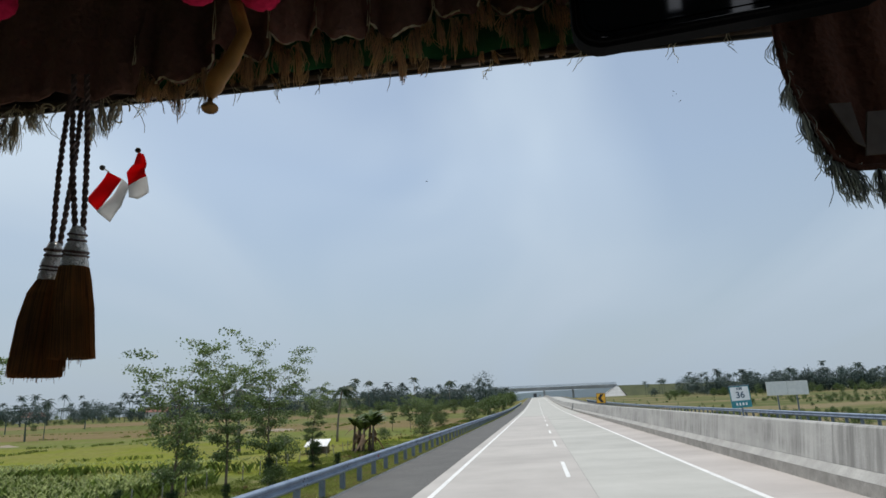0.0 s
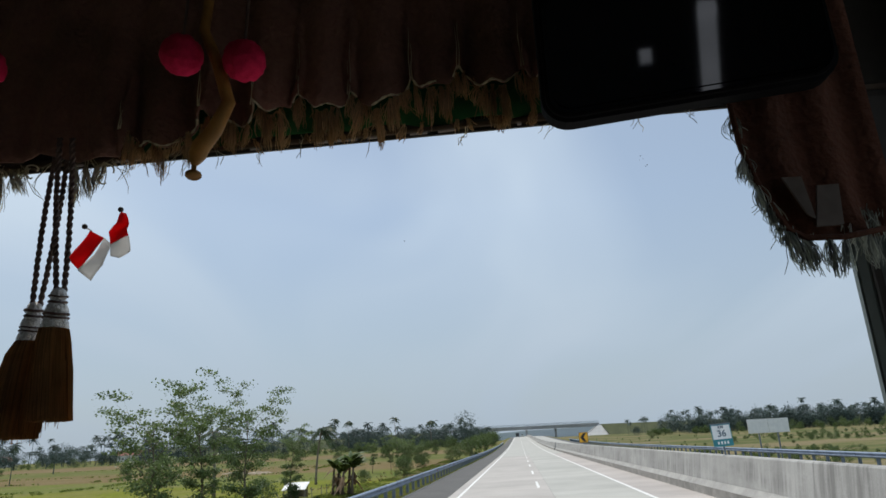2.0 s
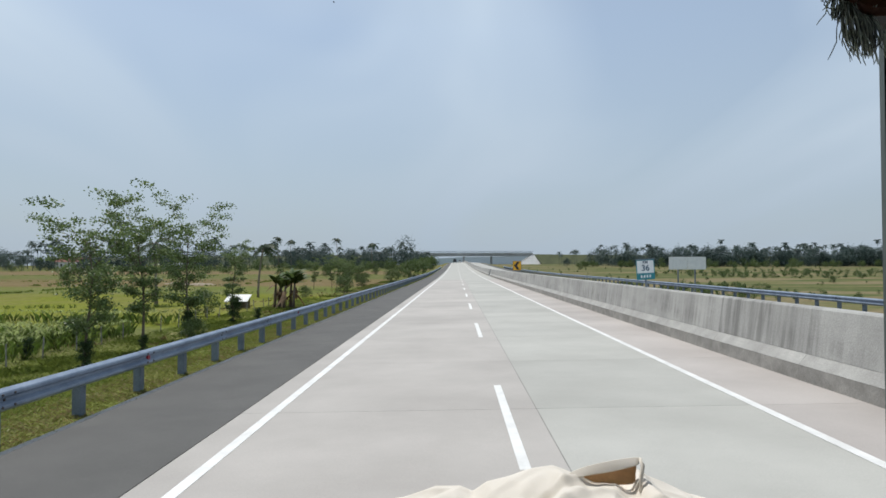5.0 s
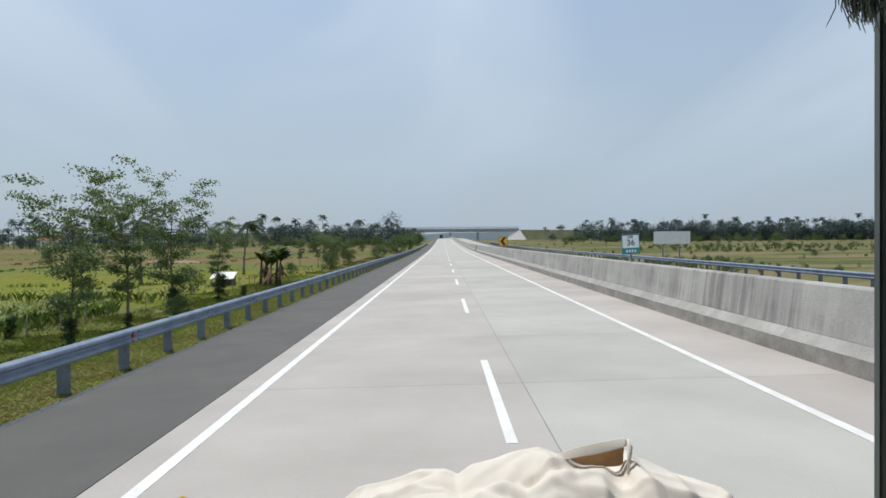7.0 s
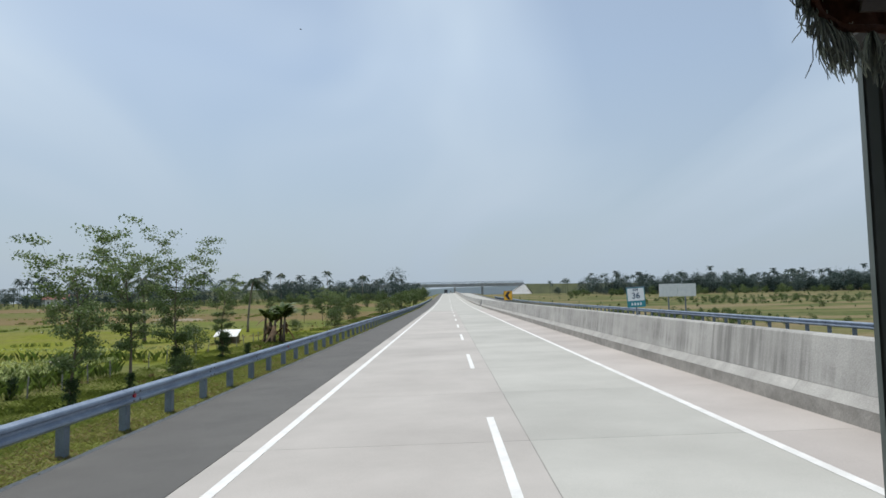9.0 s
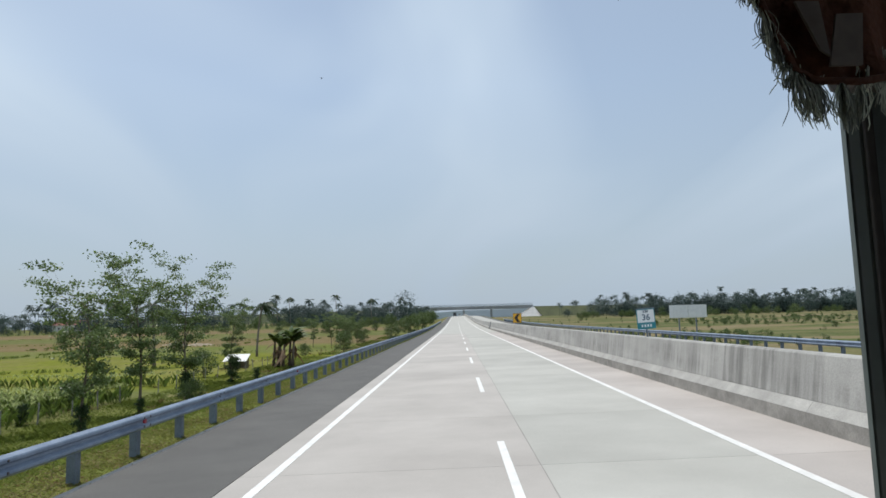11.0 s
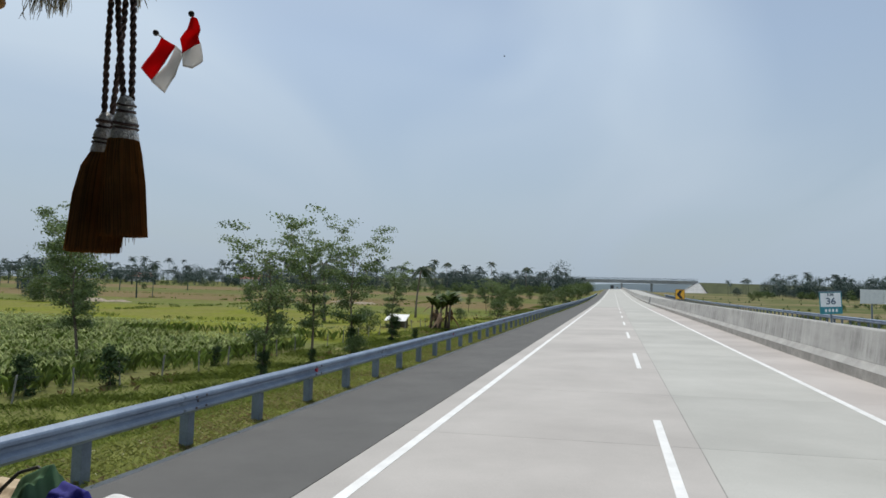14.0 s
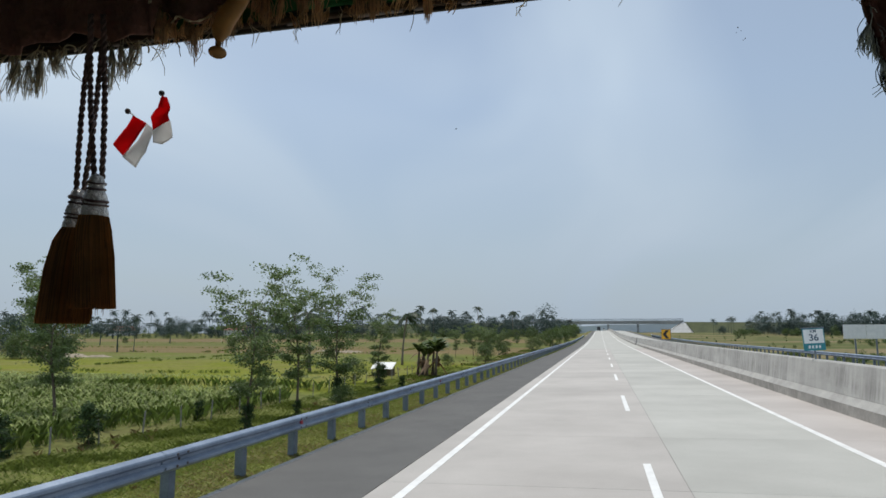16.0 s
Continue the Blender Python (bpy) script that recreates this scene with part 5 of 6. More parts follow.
for xa, xb, yf in ((XL_ - 0.05, XL_, 1.0), (XR_, XR_ + 0.05, 0.86)):
    cab_box("door_panel", (xa, YB, ZF), (xb, yf, -0.10), M_TRIM, lorry)
    cab_box("door_top", (xa, YB, 0.48), (xb, yf, ZR), M_TRIM, lorry)
    cab_box("door_pillar", (xa, YB, -0.10), (xb, -0.62, 0.48), M_TRIM, lorry)
    cab_box("door_pillar", (xa, 0.56, -0.10), (xb, yf, 0.48), M_TRIM, lorry)
cab_box("windscreen_header", (XL_, 0.715, 0.374), (XR_, 0.733, ZR), M_TRIM, lorry)
cab_box("seal_strip", (XL_, 0.698, 0.3665), (XR_, 0.715, 0.374), M_STRIP, lorry, 0.002)
cab_box("glazing_bead", (XL_, 0.700, 0.3608), (XR_, 0.704, 0.3640), M_TRIM, lorry, 0.001)
for xa, xb in ((XL_, -0.86), (-0.80, -0.735), (-0.725, -0.66), (-0.652, -0.60), (-0.588, -0.545), (-0.505, -0.425), (-0.418, -0.352), (-0.336, -0.262), (-0.205, -0.192), (-0.178, -0.135), (-0.112, -0.098), (-0.074, 0.005), (0.010, XR_)):
    cab_box("bead_packing", (xa, 0.7005, 0.3636), (xb, 0.7035, 0.3672), M_TRIM, lorry, 0.0)
cab_box("windscreen_pillar", (0.41, 0.772, -0.60), (0.50, 0.788, 0.361), M_CABMETAL, lorry)
cab_box("pillar_trim", (0.385, 0.68, 0.20), (0.50, 0.768, 0.36), M_TRIM, lorry)
cab_box("pillar_seal", (0.424, 0.764, -0.60), (0.434, 0.77, 0.20), M_TRIM, lorry, 0.002)
cab_box("windscreen_pillar", (XL_, 0.772, -0.60), (XL_ + 0.09, 0.788, 0.361), M_CABMETAL, lorry)
cab_box("dashboard", (XL_, 0.42, -0.80), (XR_, 0.84, -0.375), M_DASH, lorry, 0.04, "grey-brown plastic dashboard, made pale to bounce sunlight up")
cab_box("front_panel", (XL_, 0.84, ZF), (XR_, 1.02, -0.44), M_CABMETAL, lorry, 0.05)
cab_box("bumper", (XL_ - 0.03, 0.90, ZF - 0.45), (XR_ + 0.03, 1.12, ZF - 0.06), M_CABMETAL, lorry, 0.04)
cab_box("chassis", (XL_ + 0.55, -1.6, ZF - 0.5), (XR_ - 0.55, 0.90, ZF - 0.06), M_TRIM, lorry, 0.02)
for wx in (XL_ + 0.2, XR_ - 0.2):
    bm = bmesh.new()
    bmesh.ops.create_cone(bm, cap_ends=True, segments=36, radius1=0.48, radius2=0.48, depth=0.30, matrix=pose(wx, -0.1, -CAB.z + CF * (wx + CAB.x) + 0.48, 0, 90, 0))
    bmesh.ops.bevel(bm, geom=[e for e in bm.edges if abs(e.verts[0].co.x - e.verts[1].co.x) < 0.001], offset=0.04, segments=2, affect="EDGES")
    wheel = part("wheel", bm, M_RUBBER, lorry)
    bm = bmesh.new()
    bmesh.ops.create_cone(bm, cap_ends=True, segments=24, radius1=0.26, radius2=0.22, depth=0.32, matrix=pose(wx, -0.1, -CAB.z + CF * (wx + CAB.x) + 0.48, 0, 90, 0))
    part("rim", bm, M_POST, wheel)


def hanging(verts, faces, p, length, r, rng2, curl=0.3, sides=3):
    """One limp kinked thread from p downwards."""
    q, d = Vector(p), Vector((rng2.gauss(0, curl), rng2.gauss(0, curl * 0.5), -1))
    pts = [q.copy()]
    for _ in range(5):
        d = (d + Vector((rng2.gauss(0, curl), rng2.gauss(0, curl * 0.5), -0.35))).normalized()
        q = q + d * length / 5
        pts.append(q.copy())
    tube(verts, faces, pts, [r, r, r, r, r * 0.9, r * 0.6], sides)


def fringe(name, anchors, count, l0, l1, mat, parent, seed, r=0.0009, bunch=6, curl=0.35):
    """Frayed threads in matted locks along a line of anchors: each lock wanders as one and opens at its end."""
    g = random.Random(seed)
    v, f = [], []
    for i in range(count):
        t = g.random() * (len(anchors) - 1)
        q = min(int(t), len(anchors) - 2)
        p = Vector(anchors[q]).lerp(Vector(anchors[q + 1]), t - q)
        L = g.uniform(l0, l1)
        d = Vector((g.gauss(0, curl), g.gauss(0, curl * 0.5), -1))
        spine = [p]
        for _ in range(5):
            d = (d + Vector((g.gauss(0, curl * 1.3), g.gauss(0, curl * 0.6), -0.3))).normalized()
            spine.append(spine[-1] + d * L / 5)
        for _ in range(bunch):
            o = Vector((g.gauss(0, 0.002), g.gauss(0, 0.002), g.gauss(0, 0.003)))
            e = Vector((g.gauss(0, 0.0045), g.gauss(0, 0.003), g.gauss(0, 0.005)))
            k = g.choice((3, 4, 5, 5))
            pts = [spine[m] + o + e * (m / 5) ** 1.5 + Vector((g.gauss(0, 0.0014), 0, g.gauss(0, 0.0012))) for m in range(k + 1)]
            tube(v, f, pts, [r] * k + [r * 0.6], 3)
    ob = link(name, v, f, mat, parent)
    ob["kind"] = "stuff"
    return ob


def locks(name, anchors, mat, parent, seed, l0, l1, width, threads=16, r=0.0006, tilt=0.25):
    """Small loose tassels of thread, each tied at its anchor, bellied and frayed at the end."""
    g = random.Random(seed)
    v, f = [], []
    for p in anchors:
        p = Vector(p)
        L, w, lean = g.uniform(l0, l1), width * g.uniform(0.7, 1.3), g.gauss(0, tilt)
        for _ in range(int(threads * g.uniform(0.6, 1.3))):
            a, b = g.gauss(0, 0.55), g.gauss(0, 0.4)
            ln = L * g.uniform(0.6, 1.08)
            kink = g.gauss(0, 0.18)
            pts = [p + Vector((g.gauss(0, 0.0012), g.gauss(0, 0.001), 0))]
            for q, sp in ((0.2, 0.45), (0.45, 0.85), (0.7, 1.0), (0.88, 0.95 + kink), (1.0, 0.75 + 2 * kink)):
                pts.append(p + Vector((lean * ln * q + a * w * sp + g.gauss(0, 0.0006), b * w * sp, -ln * q)))
            tube(v, f, pts, [r] * 5 + [r * 0.6], 3)
    ob = link(name, v, f, mat, parent)
    ob["kind"] = "stuff"
    return ob


def along(points, count, seed, jitter=0.4):
    """Uneven places along a line."""
    g = random.Random(seed)
    out = []
    for i in range(count):
        t = min(max((i + 0.5 + g.uniform(-jitter, jitter)) / count, 0), 0.999) * (len(points) - 1)
        q = int(t)
        out.append(Vector(points[q]).lerp(Vector(points[q + 1]), t - q))
    return out


def cloth(name, xs, top, bottom, y, mat, parent, pleat=0.012, freq=60.0, rows=10, thick=0.002, extra=None):
    """A pleated hanging cloth; bottom is a function of x."""
    v, f = [], []
    for j in range(rows + 1):
        for x in xs:
            t = j / rows
            z = top + (bottom(x) - top) * t
            v.append((x, y + pleat * math.sin(x * freq) * (0.4 + 0.6 * t) + 0.004 * math.sin(x * 17 + t * 3) + (extra(x, z) if extra else 0), z))
    n = len(xs)
    for j in range(rows):
        for i in range(n - 1):
            f.append((j * n + i, j * n + i + 1, (j + 1) * n + i + 1, (j + 1) * n + i))
    ob = link(name, v, f, mat, parent, smooth=True)
    so = ob.modifiers.new("thickness", "SOLIDIFY")
    so.thickness = thick
    return ob


# valance across the top of the windscreen
val = empty("windscreen_valance", CAB, "dark brown pleated valance with scalloped hem and frayed tan fringe", "curtain")


GATHERS = ((-0.515, 0.400), (-0.400, 0.413), (-0.330, 0.409), (-0.275, 0.424), (-0.207, 0.419), (-0.126, 0.431), (-0.064, 0.438), (0.016, 0.434), (0.11, 0.442))


def hem(x):
    """The valance is caught up at the gathers and sags between them."""
    if x < -0.515:
        return 0.362 + 0.006 * math.sin(x * 37)
    wave = 0.0035 * math.sin(x * 160 + 2 * math.sin(x * 23)) + 0.006 * noise.noise((x * 34.0, 1.7, 4.0))
    for (xa, za), (xb, zb) in zip(GATHERS, GATHERS[1:]):
        if x < xb:
            q = (x - xa) / (xb - xa)
            return za + (zb - za) * q - 0.33 * (xb - xa) * math.sin(math.pi * q) ** 0.6 + wave
    return 0.43 + wave


def ruck(x, z):
    """How far the cloth stands out towards the cab where it is gathered."""
    low = max(0.0, 1 - max(0.0, z - hem(x)) / 0.16)
    return sum(-0.015 * math.exp(-((x - g - 0.004 * math.sin(z * 60 + g * 50)) / 0.0055) ** 2) for g, _ in GATHERS) * low


xs = [-1.70 + 0.02 * i for i in range(58)] + [-0.54 + 0.003 * i for i in range(225)]
drape = cloth("valance_cloth", xs, 0.72, hem, 0.672, M_CURTAIN, val, 0.010, 84.0, 20, extra=ruck)
scallop = [(x, 0.672 + 0.010 * math.sin(x * 84) + ruck(x, hem(x)) - 0.003, hem(x)) for x in xs if -0.515 < x < 0.12]
for k in range(0, len(scallop) - 1, 7):
    if (k * 37) % 5:
        bit = scallop[k:k + 8]
        v, f = [], []
        tube(v, f, bit, [0.0013 + 0.0006 * math.sin(k + 1.7 * q) for q in range(len(bit))], 4)
        link("hem_cord", v, f, M_FRINGE_DARK, drape, "pale frayed cord along the scalloped hem")
# pale strands at each gather, which also draw the bright highlights of the pleats
for gx, gz in GATHERS:
    v, f = [], []
    for q in range(2):
        h = 0.05 + 0.03 * math.sin(gx * 91 + q * 2)
        tube(v, f, [(gx + 0.003 * (q - 0.5) + 0.0007 * math.sin(w * 1.3 + q + gx * 40), 0.6555 - 0.001 * q + 0.010 * math.sin(gx * 84), gz - 0.006 + h * w / 6) for w in range(7)], [0.0010, 0.0007, 0.0006, 0.0005, 0.0004, 0.0003, 0.0002], 4)
    link("gathering_thread", v, f, M_FRINGE_DARK, drape, "pale thread drawn through the gather, doubling as a pleat highlight")
cloth("lining", [-0.55 + 0.01 * i for i in range(75)], 0.66, lambda x: 0.374 + 0.006 * abs(math.sin(x * 31)), 0.698, M_GREEN, val, 0.006, 45)
HEM = [(x, 0.676, hem(x) + 0.002) for x in xs if -0.515 < x < 0.10]
locks("hem_fringe", along(HEM, 62, 3, 1.6), M_FRINGE, val, 3, 0.018, 0.046, 0.0065, 24, 0.00045, 0.10)
locks("hem_fringe", along(HEM, 24, 31, 1.5), M_FRINGE, val, 32, 0.045, 0.062, 0.0055, 30, 0.00045, 0.08)
fringe("stray_fringe", HEM, 24, 0.02, 0.06, M_FRINGE, val, 33, r=0.0005, bunch=4, curl=0.3)
locks("lower_fringe", along([(-0.79, 0.69, 0.364), (-0.66, 0.69, 0.364)], 9, 4, 0.8), M_FRINGE_DARK, val, 4, 0.018, 0.040, 0.008, 26, 0.0004, 0.4)
locks("lock_fringe", [(-0.735, 0.69, 0.352), (-0.716, 0.688, 0.350), (-0.700, 0.69, 0.356)], M_FRINGE_DARK, val, 14, 0.050, 0.064, 0.012, 60, 0.0004, 0.15)
locks("lock_fringe", [(-0.590, 0.69, 0.358), (-0.577, 0.69, 0.360), (-0.562, 0.69, 0.358), (-0.550, 0.69, 0.362)], M_FRINGE_DARK, val, 15, 0.030, 0.062, 0.009, 40, 0.0004, 0.25)
fringe("lower_fringe", [(x, 0.69, 0.366) for x in (-0.80, -0.66, -0.50)], 16, 0.03, 0.075, M_FRINGE_DARK, val, 16, r=0.0005, bunch=3, curl=0.55)
locks("mid_fringe", along([(-0.50, 0.692, 0.376), (0.05, 0.692, 0.376)], 26, 5, 0.9), M_FRINGE, val, 5, 0.010, 0.026, 0.005, 12, 0.0006, 0.2)
fringe("stray_fringe", [(x, 0.692, 0.368) for x in (-0.48, -0.2, 0.22)], 10, 0.02, 0.04, M_FRINGE_DARK, val, 6, r=0.0005, bunch=3, curl=0.4)
fringe("far_fringe", [(x, 0.69, 0.366) for x in (-1.68, -1.2, -0.80)], 60, 0.02, 0.06, M_FRINGE_DARK, val, 7, r=0.0006, bunch=8, curl=0.3)

for lx, lz, lr in ((-0.703, 0.352, 0.011), (-0.548, 0.345, 0.012), (-0.655, 0.358, 0.008)):
    v, f = [], []
    tube(v, f, [(lx + lr * math.cos(q * 0.31), 0.69 + 0.003 * math.sin(q * 0.6), lz + lr * 1.2 * math.sin(q * 0.31)) for q in range(17)], [0.0011] * 17, 5)
    link("thread_loop", v, f, M_FRINGE_DARK, val)

# side curtain bunched at the pillar
sidec = empty("side_curtain", CAB, "brown side curtain gathered at the pillar with ragged green-grey fringe", "curtain")
sidec.scale = (0.893, 0.893, 0.893)
EDGE = ((0.244, 0.80), (0.248, 0.45), (0.250, 0.335), (0.252, 0.290), (0.262, 0.243), (0.273, 0.212), (0.286, 0.182), (0.303, 0.171), (0.342, 0.169), (0.385, 0.175))


def edge_x(z):
    pts = EDGE[:8]
    for (xa, za), (xb, zb) in zip(pts, pts[1:]):
        if z >= zb:
            return xa + (xb - xa) * (za - z) / (za - zb)
    return 0.303


v, f = [], []
NR, NC = 24, 16
for j in range(NR + 1):
    z = 0.80 - (0.80 - 0.171) * j / NR
    xa = edge_x(z)
    for i in range(NC + 1):
        x = xa + (0.405 - xa) * i / NC
        v.append((x, 0.660 + 0.006 * math.sin(i * 1.1 + 0.4 * math.sin(z * 14)), z))
for j in range(NR):
    for i in range(NC):
        a = j * (NC + 1) + i
        f.append((a, a + 1, a + NC + 2, a + NC + 1))
panel = link("curtain_cloth", v, f, M_CURTAIN_DARK, sidec, smooth=True)
panel.modifiers.new("thickness", "SOLIDIFY").thickness = 0.002
# thin pale pieces that imitate light reflected on the dark curtain
for corners in (((0.287, 0.241), (0.308, 0.240), (0.314, 0.190), (0.306, 0.196)), ((0.322, 0.228), (0.345, 0.228), (0.341, 0.181), (0.313, 0.181))):
    bm = bmesh.new()
    q = [bm.verts.new((px_, 0.642, pz_)) for px_, pz_ in corners]
    bm.faces.new(q)
    ex = bmesh.ops.extrude_face_region(bm, geom=bm.faces[:])
    bmesh.ops.translate(bm, verts=[g for g in ex["geom"] if isinstance(g, bmesh.types.BMVert)], vec=(0, 0.003, 0))
    part("pale_patch", bm, M_PATCH, panel)
RIM = [(a, 0.652, b) for a, b in EDGE[2:]]
locks("curtain_fringe", along(RIM, 10, 8, 0.45), M_FRINGE_GREY, sidec, 8, 0.026, 0.044, 0.0080, 46, 0.0005, 0.07)
locks("curtain_fringe", [(0.262, 0.650, 0.240), (0.287, 0.650, 0.180), (0.326, 0.650, 0.170)], M_FRINGE_GREY, sidec, 9, 0.038, 0.048, 0.0095, 60, 0.0005, 0.1)
fringe("curtain_fringe", RIM, 9, 0.02, 0.05, M_FRINGE_GREY, sidec, 10, r=0.0005, bunch=3, curl=0.35)
v, f = [], []
tube(v, f, [(a, 0.650, b) for a, b in EDGE[1:]], [0.0035] * len(EDGE[1:]), 6)
link("curtain_hem", v, f, M_CURTAIN_DARK, panel, smooth=True)
fringe("pillar_fringe", [(0.345, 0.66, 0.20), (0.40, 0.66, 0.20)], 14, 0.03, 0.06, M_FRINGE_GREY, sidec, 11, r=0.0005, bunch=6, curl=0.2)

# interior mirror
mir = empty("interior_mirror", CAB, "large rounded black interior mirror below the roof", "mirror")


def rounded_slab(x0, x1, z0, z1, r, y0, y1, tilt, n=7):
    bm = bmesh.new()
    ring = []
    for cx, cz, a0 in ((x1 - r, z1 - r, 0), (x0 + r, z1 - r, 90), (x0 + r, z0 + r, 180), (x1 - r, z0 + r, 270)):
        for k in range(n):
            a = radians(a0 + 90 * k / (n - 1))
            x, z = cx + r * math.cos(a), cz + r * math.sin(a)
            ring.append((x, z + tilt * (x - x0)))
    A = [bm.verts.new((x, y0, z)) for x, z in ring]
    B = [bm.verts.new((x, y1, z)) for x, z in ring]
    bm.faces.new(A), bm.faces.new(B[::-1])
    for k in range(len(ring)):
        bm.faces.new((A[k], B[k], B[(k + 1) % len(ring)], A[(k + 1) % len(ring)]))
    for w in bm.verts:                               # tipped down and towards the driver
        u, q = w.co.x / w.co.y, w.co.z / w.co.y
        y_new = (w.co.y + 0.187 * 0.17 + 0.395 * 0.30) / (1 + 0.187 * u + 0.395 * q)
        w.co = (u * y_new, y_new, q * y_new)
    bmesh.ops.recalc_face_normals(bm, faces=bm.faces)
    rims = set(A), set(B)
    bmesh.ops.bevel(bm, geom=[e for e in bm.edges if any(e.verts[0] in q and e.verts[1] in q for q in rims)], offset=0.004, segments=2, affect="EDGES")
    return bm


part("housing", rounded_slab(0.026, 0.320, 0.277, 0.50, 0.030, 0.535, 0.560, 0.085), M_CASE, mir)
part("glass", rounded_slab(0.033, 0.313, 0.284, 0.49, 0.025, 0.529, 0.536, 0.085), M_MIRROR, mir)
v, f = [], []
tube(v, f, [(0.18, 0.56, 0.48), (0.18, 0.60, 0.60), (0.18, 0.62, 0.72)], [0.012, 0.012, 0.016], 8)
link("bracket", v, f, M_TRIM, mir, smooth=True)


# tassels on twisted cords
def tassel(x, y, z_cap, width, length, fan, lean, ties, seed, label):
    t = empty("tassel", CAB, label, "tassel", "hanging tassels")
    g = random.Random(seed)
    for c, x0 in enumerate(ties):
        for s in (0, math.pi):
            v, f = [], []
            x1 = x + (c - 0.5) * 0.007
            pts = []
            for i in range(90):
                q = i / 89
                a = s + q * 70
                cx = x1 + (x0 - x1) * q + 0.006 * math.sin(q * 3.1) * (c - 0.5)
                pts.append((cx + 0.0017 * math.cos(a), y + 0.0017 * math.sin(a) + 0.004 * c, z_cap + 0.008 + q * (0.372 - z_cap)))
            tube(v, f, pts, [0.0022] * 90, 5)
            link("cord", v, f, M_CORD, t, smooth=True)
    prof = ((0.003, 0.012), (0.010, 0.009), (0.0135, 0.002), (0.011, -0.006), (0.016, -0.011), (0.0185, -0.017), (0.0155, -0.024), (0.020, -0.030), (0.0215, -0.036), (0.019, -0.043))
    v, f = [], []
    tube(v, f, [(x, y, z_cap + b) for a, b in prof], [a * 0.74 * width for a, b in prof], 18)
    cap = link("cap", v, f, M_SILVER, t, "wrapped silver thread cap", smooth=True)
    for a, b in ((0.0135, 0.0), (0.0125, -0.007), (0.0178, -0.0215), (0.0185, -0.026), (0.0200, -0.040)):
        v, f = [], []
        ring = [(x + (a * 0.74 * width + 0.0004) * math.cos(q * 0.3142), y + (a * 0.74 * width + 0.0004) * math.sin(q * 0.3142), z_cap + b + 0.0012 * math.sin(q * 0.3142 * 2)) for q in range(21)]
        tube(v, f, ring, [0.0012 * g.uniform(0.8, 1.5)] * 21, 5)
        link("cap_winding", v, f, M_CORD, cap)
    v, f = [], []
    top = z_cap - 0.041
    r0, r1 = 0.0160 * width, fan
    core = [(x + lean * q, y, top - length * q) for q in (0, 0.12, 0.5, 0.9)]
    tube(v, f, core, [r0 * 0.9, r0 * 0.25 + r1 * 0.60, r1 * 0.88, r1 * 0.85], 16)
    for i in range(1100):
        a, q = g.uniform(0, 6.28), math.sqrt(g.uniform(0.6, 1.05))
        L = length * (1.02 - 0.10 * g.random() ** 2.5)
        c, s = math.cos(a), math.sin(a)
        w = g.gauss(0, 0.0012)
        m, b = r1 * 0.97, r0 * 0.25 + r1 * 0.68
        tube(v, f, [(x + c * r0, y + s * r0, top + 0.002), (x + lean * 0.12 + c * b * q, y + s * b * q, top - L * 0.13), (x + lean * 0.45 + c * m * q + w, y + s * m * q, top - L * 0.45), (x + lean + c * r1 * q + w * 2, y + s * r1 * q, top - L)], [0.0008, 0.0008, 0.0008, 0.0006], 3)
    for i in range(46):
        a = g.uniform(0, 6.28)
        hanging(v, f, (x + lean * 0.5 + math.cos(a) * r1, y + math.sin(a) * r1, top - length * 0.5), length * g.uniform(0.42, 0.60), 0.0005, g, 0.10)
    link("skirt", v, f, M_SKIRT, t, "brown silk thread skirt")
    return t


tassel(-0.560, 0.646, 0.167, 0.97, 0.102, 0.0208, 0.007, (-0.585, -0.571), 1, "brown silk tassel with silver cap on twisted cords")
tassel(-0.616, 0.680, 0.160, 0.98, 0.111, 0.0268, -0.008, (-0.614, -0.600), 2, "dark brown silk tassel hanging behind a brighter one")


# paired table flags stuck on the glass
def little_flag(pole_top, pole_foot, lines, label, seed):
    """Lines across the flag, from its hoist: the white half lies between the last two, the red between the others."""
    fl = empty("small_flag", CAB, label, "flag", "small red and white flags")
    n, m = 10, 6
    for nm, bands, mat in (("red_half", lines[:-1], M_RED), ("white_half", lines[-2:], M_FLAGWHITE)):
        v, f = [], []
        rows_ = m * (len(bands) - 1)
        for j in range(rows_ + 1):
            t = j / m
            q = min(int(t), len(bands) - 2)
            for i in range(n + 1):
                s = i / n
                pa, pb = ([float(np.interp(s * (len(w) - 1), range(len(w)), [e[c] for e in w])) for c in (0, 1)] for w in (bands[q], bands[q + 1]))
                v.append((pa[0] + (pb[0] - pa[0]) * (t - q), 0.75 + 0.003 * math.sin(s * 4 + t * 2 + seed), pa[1] + (pb[1] - pa[1]) * (t - q)))
        for j in range(rows_):
            for i in range(n):
                k = j * (n + 1) + i
                f.append((k, k + 1, k + n + 2, k + n + 1))
        ob = link(nm, v, f, mat, fl, smooth=True)
        ob.modifiers.new("thickness", "SOLIDIFY").thickness = 0.0008
    v, f = [], []
    tube(v, f, [(pole_top[0], 0.753, pole_top[1]), (pole_foot[0], 0.753, pole_foot[1])], [0.0011, 0.0011], 6)
    pole = link("pole", v, f, M_FLAGWHITE, fl)
    bm = bmesh.new()
    bmesh.ops.create_uvsphere(bm, u_segments=10, v_segments=6, radius=0.0040, matrix=pose(pole_top[0], 0.752, pole_top[1]))
    part("finial", bm, M_TRIM, pole, smooth=True)
    return fl


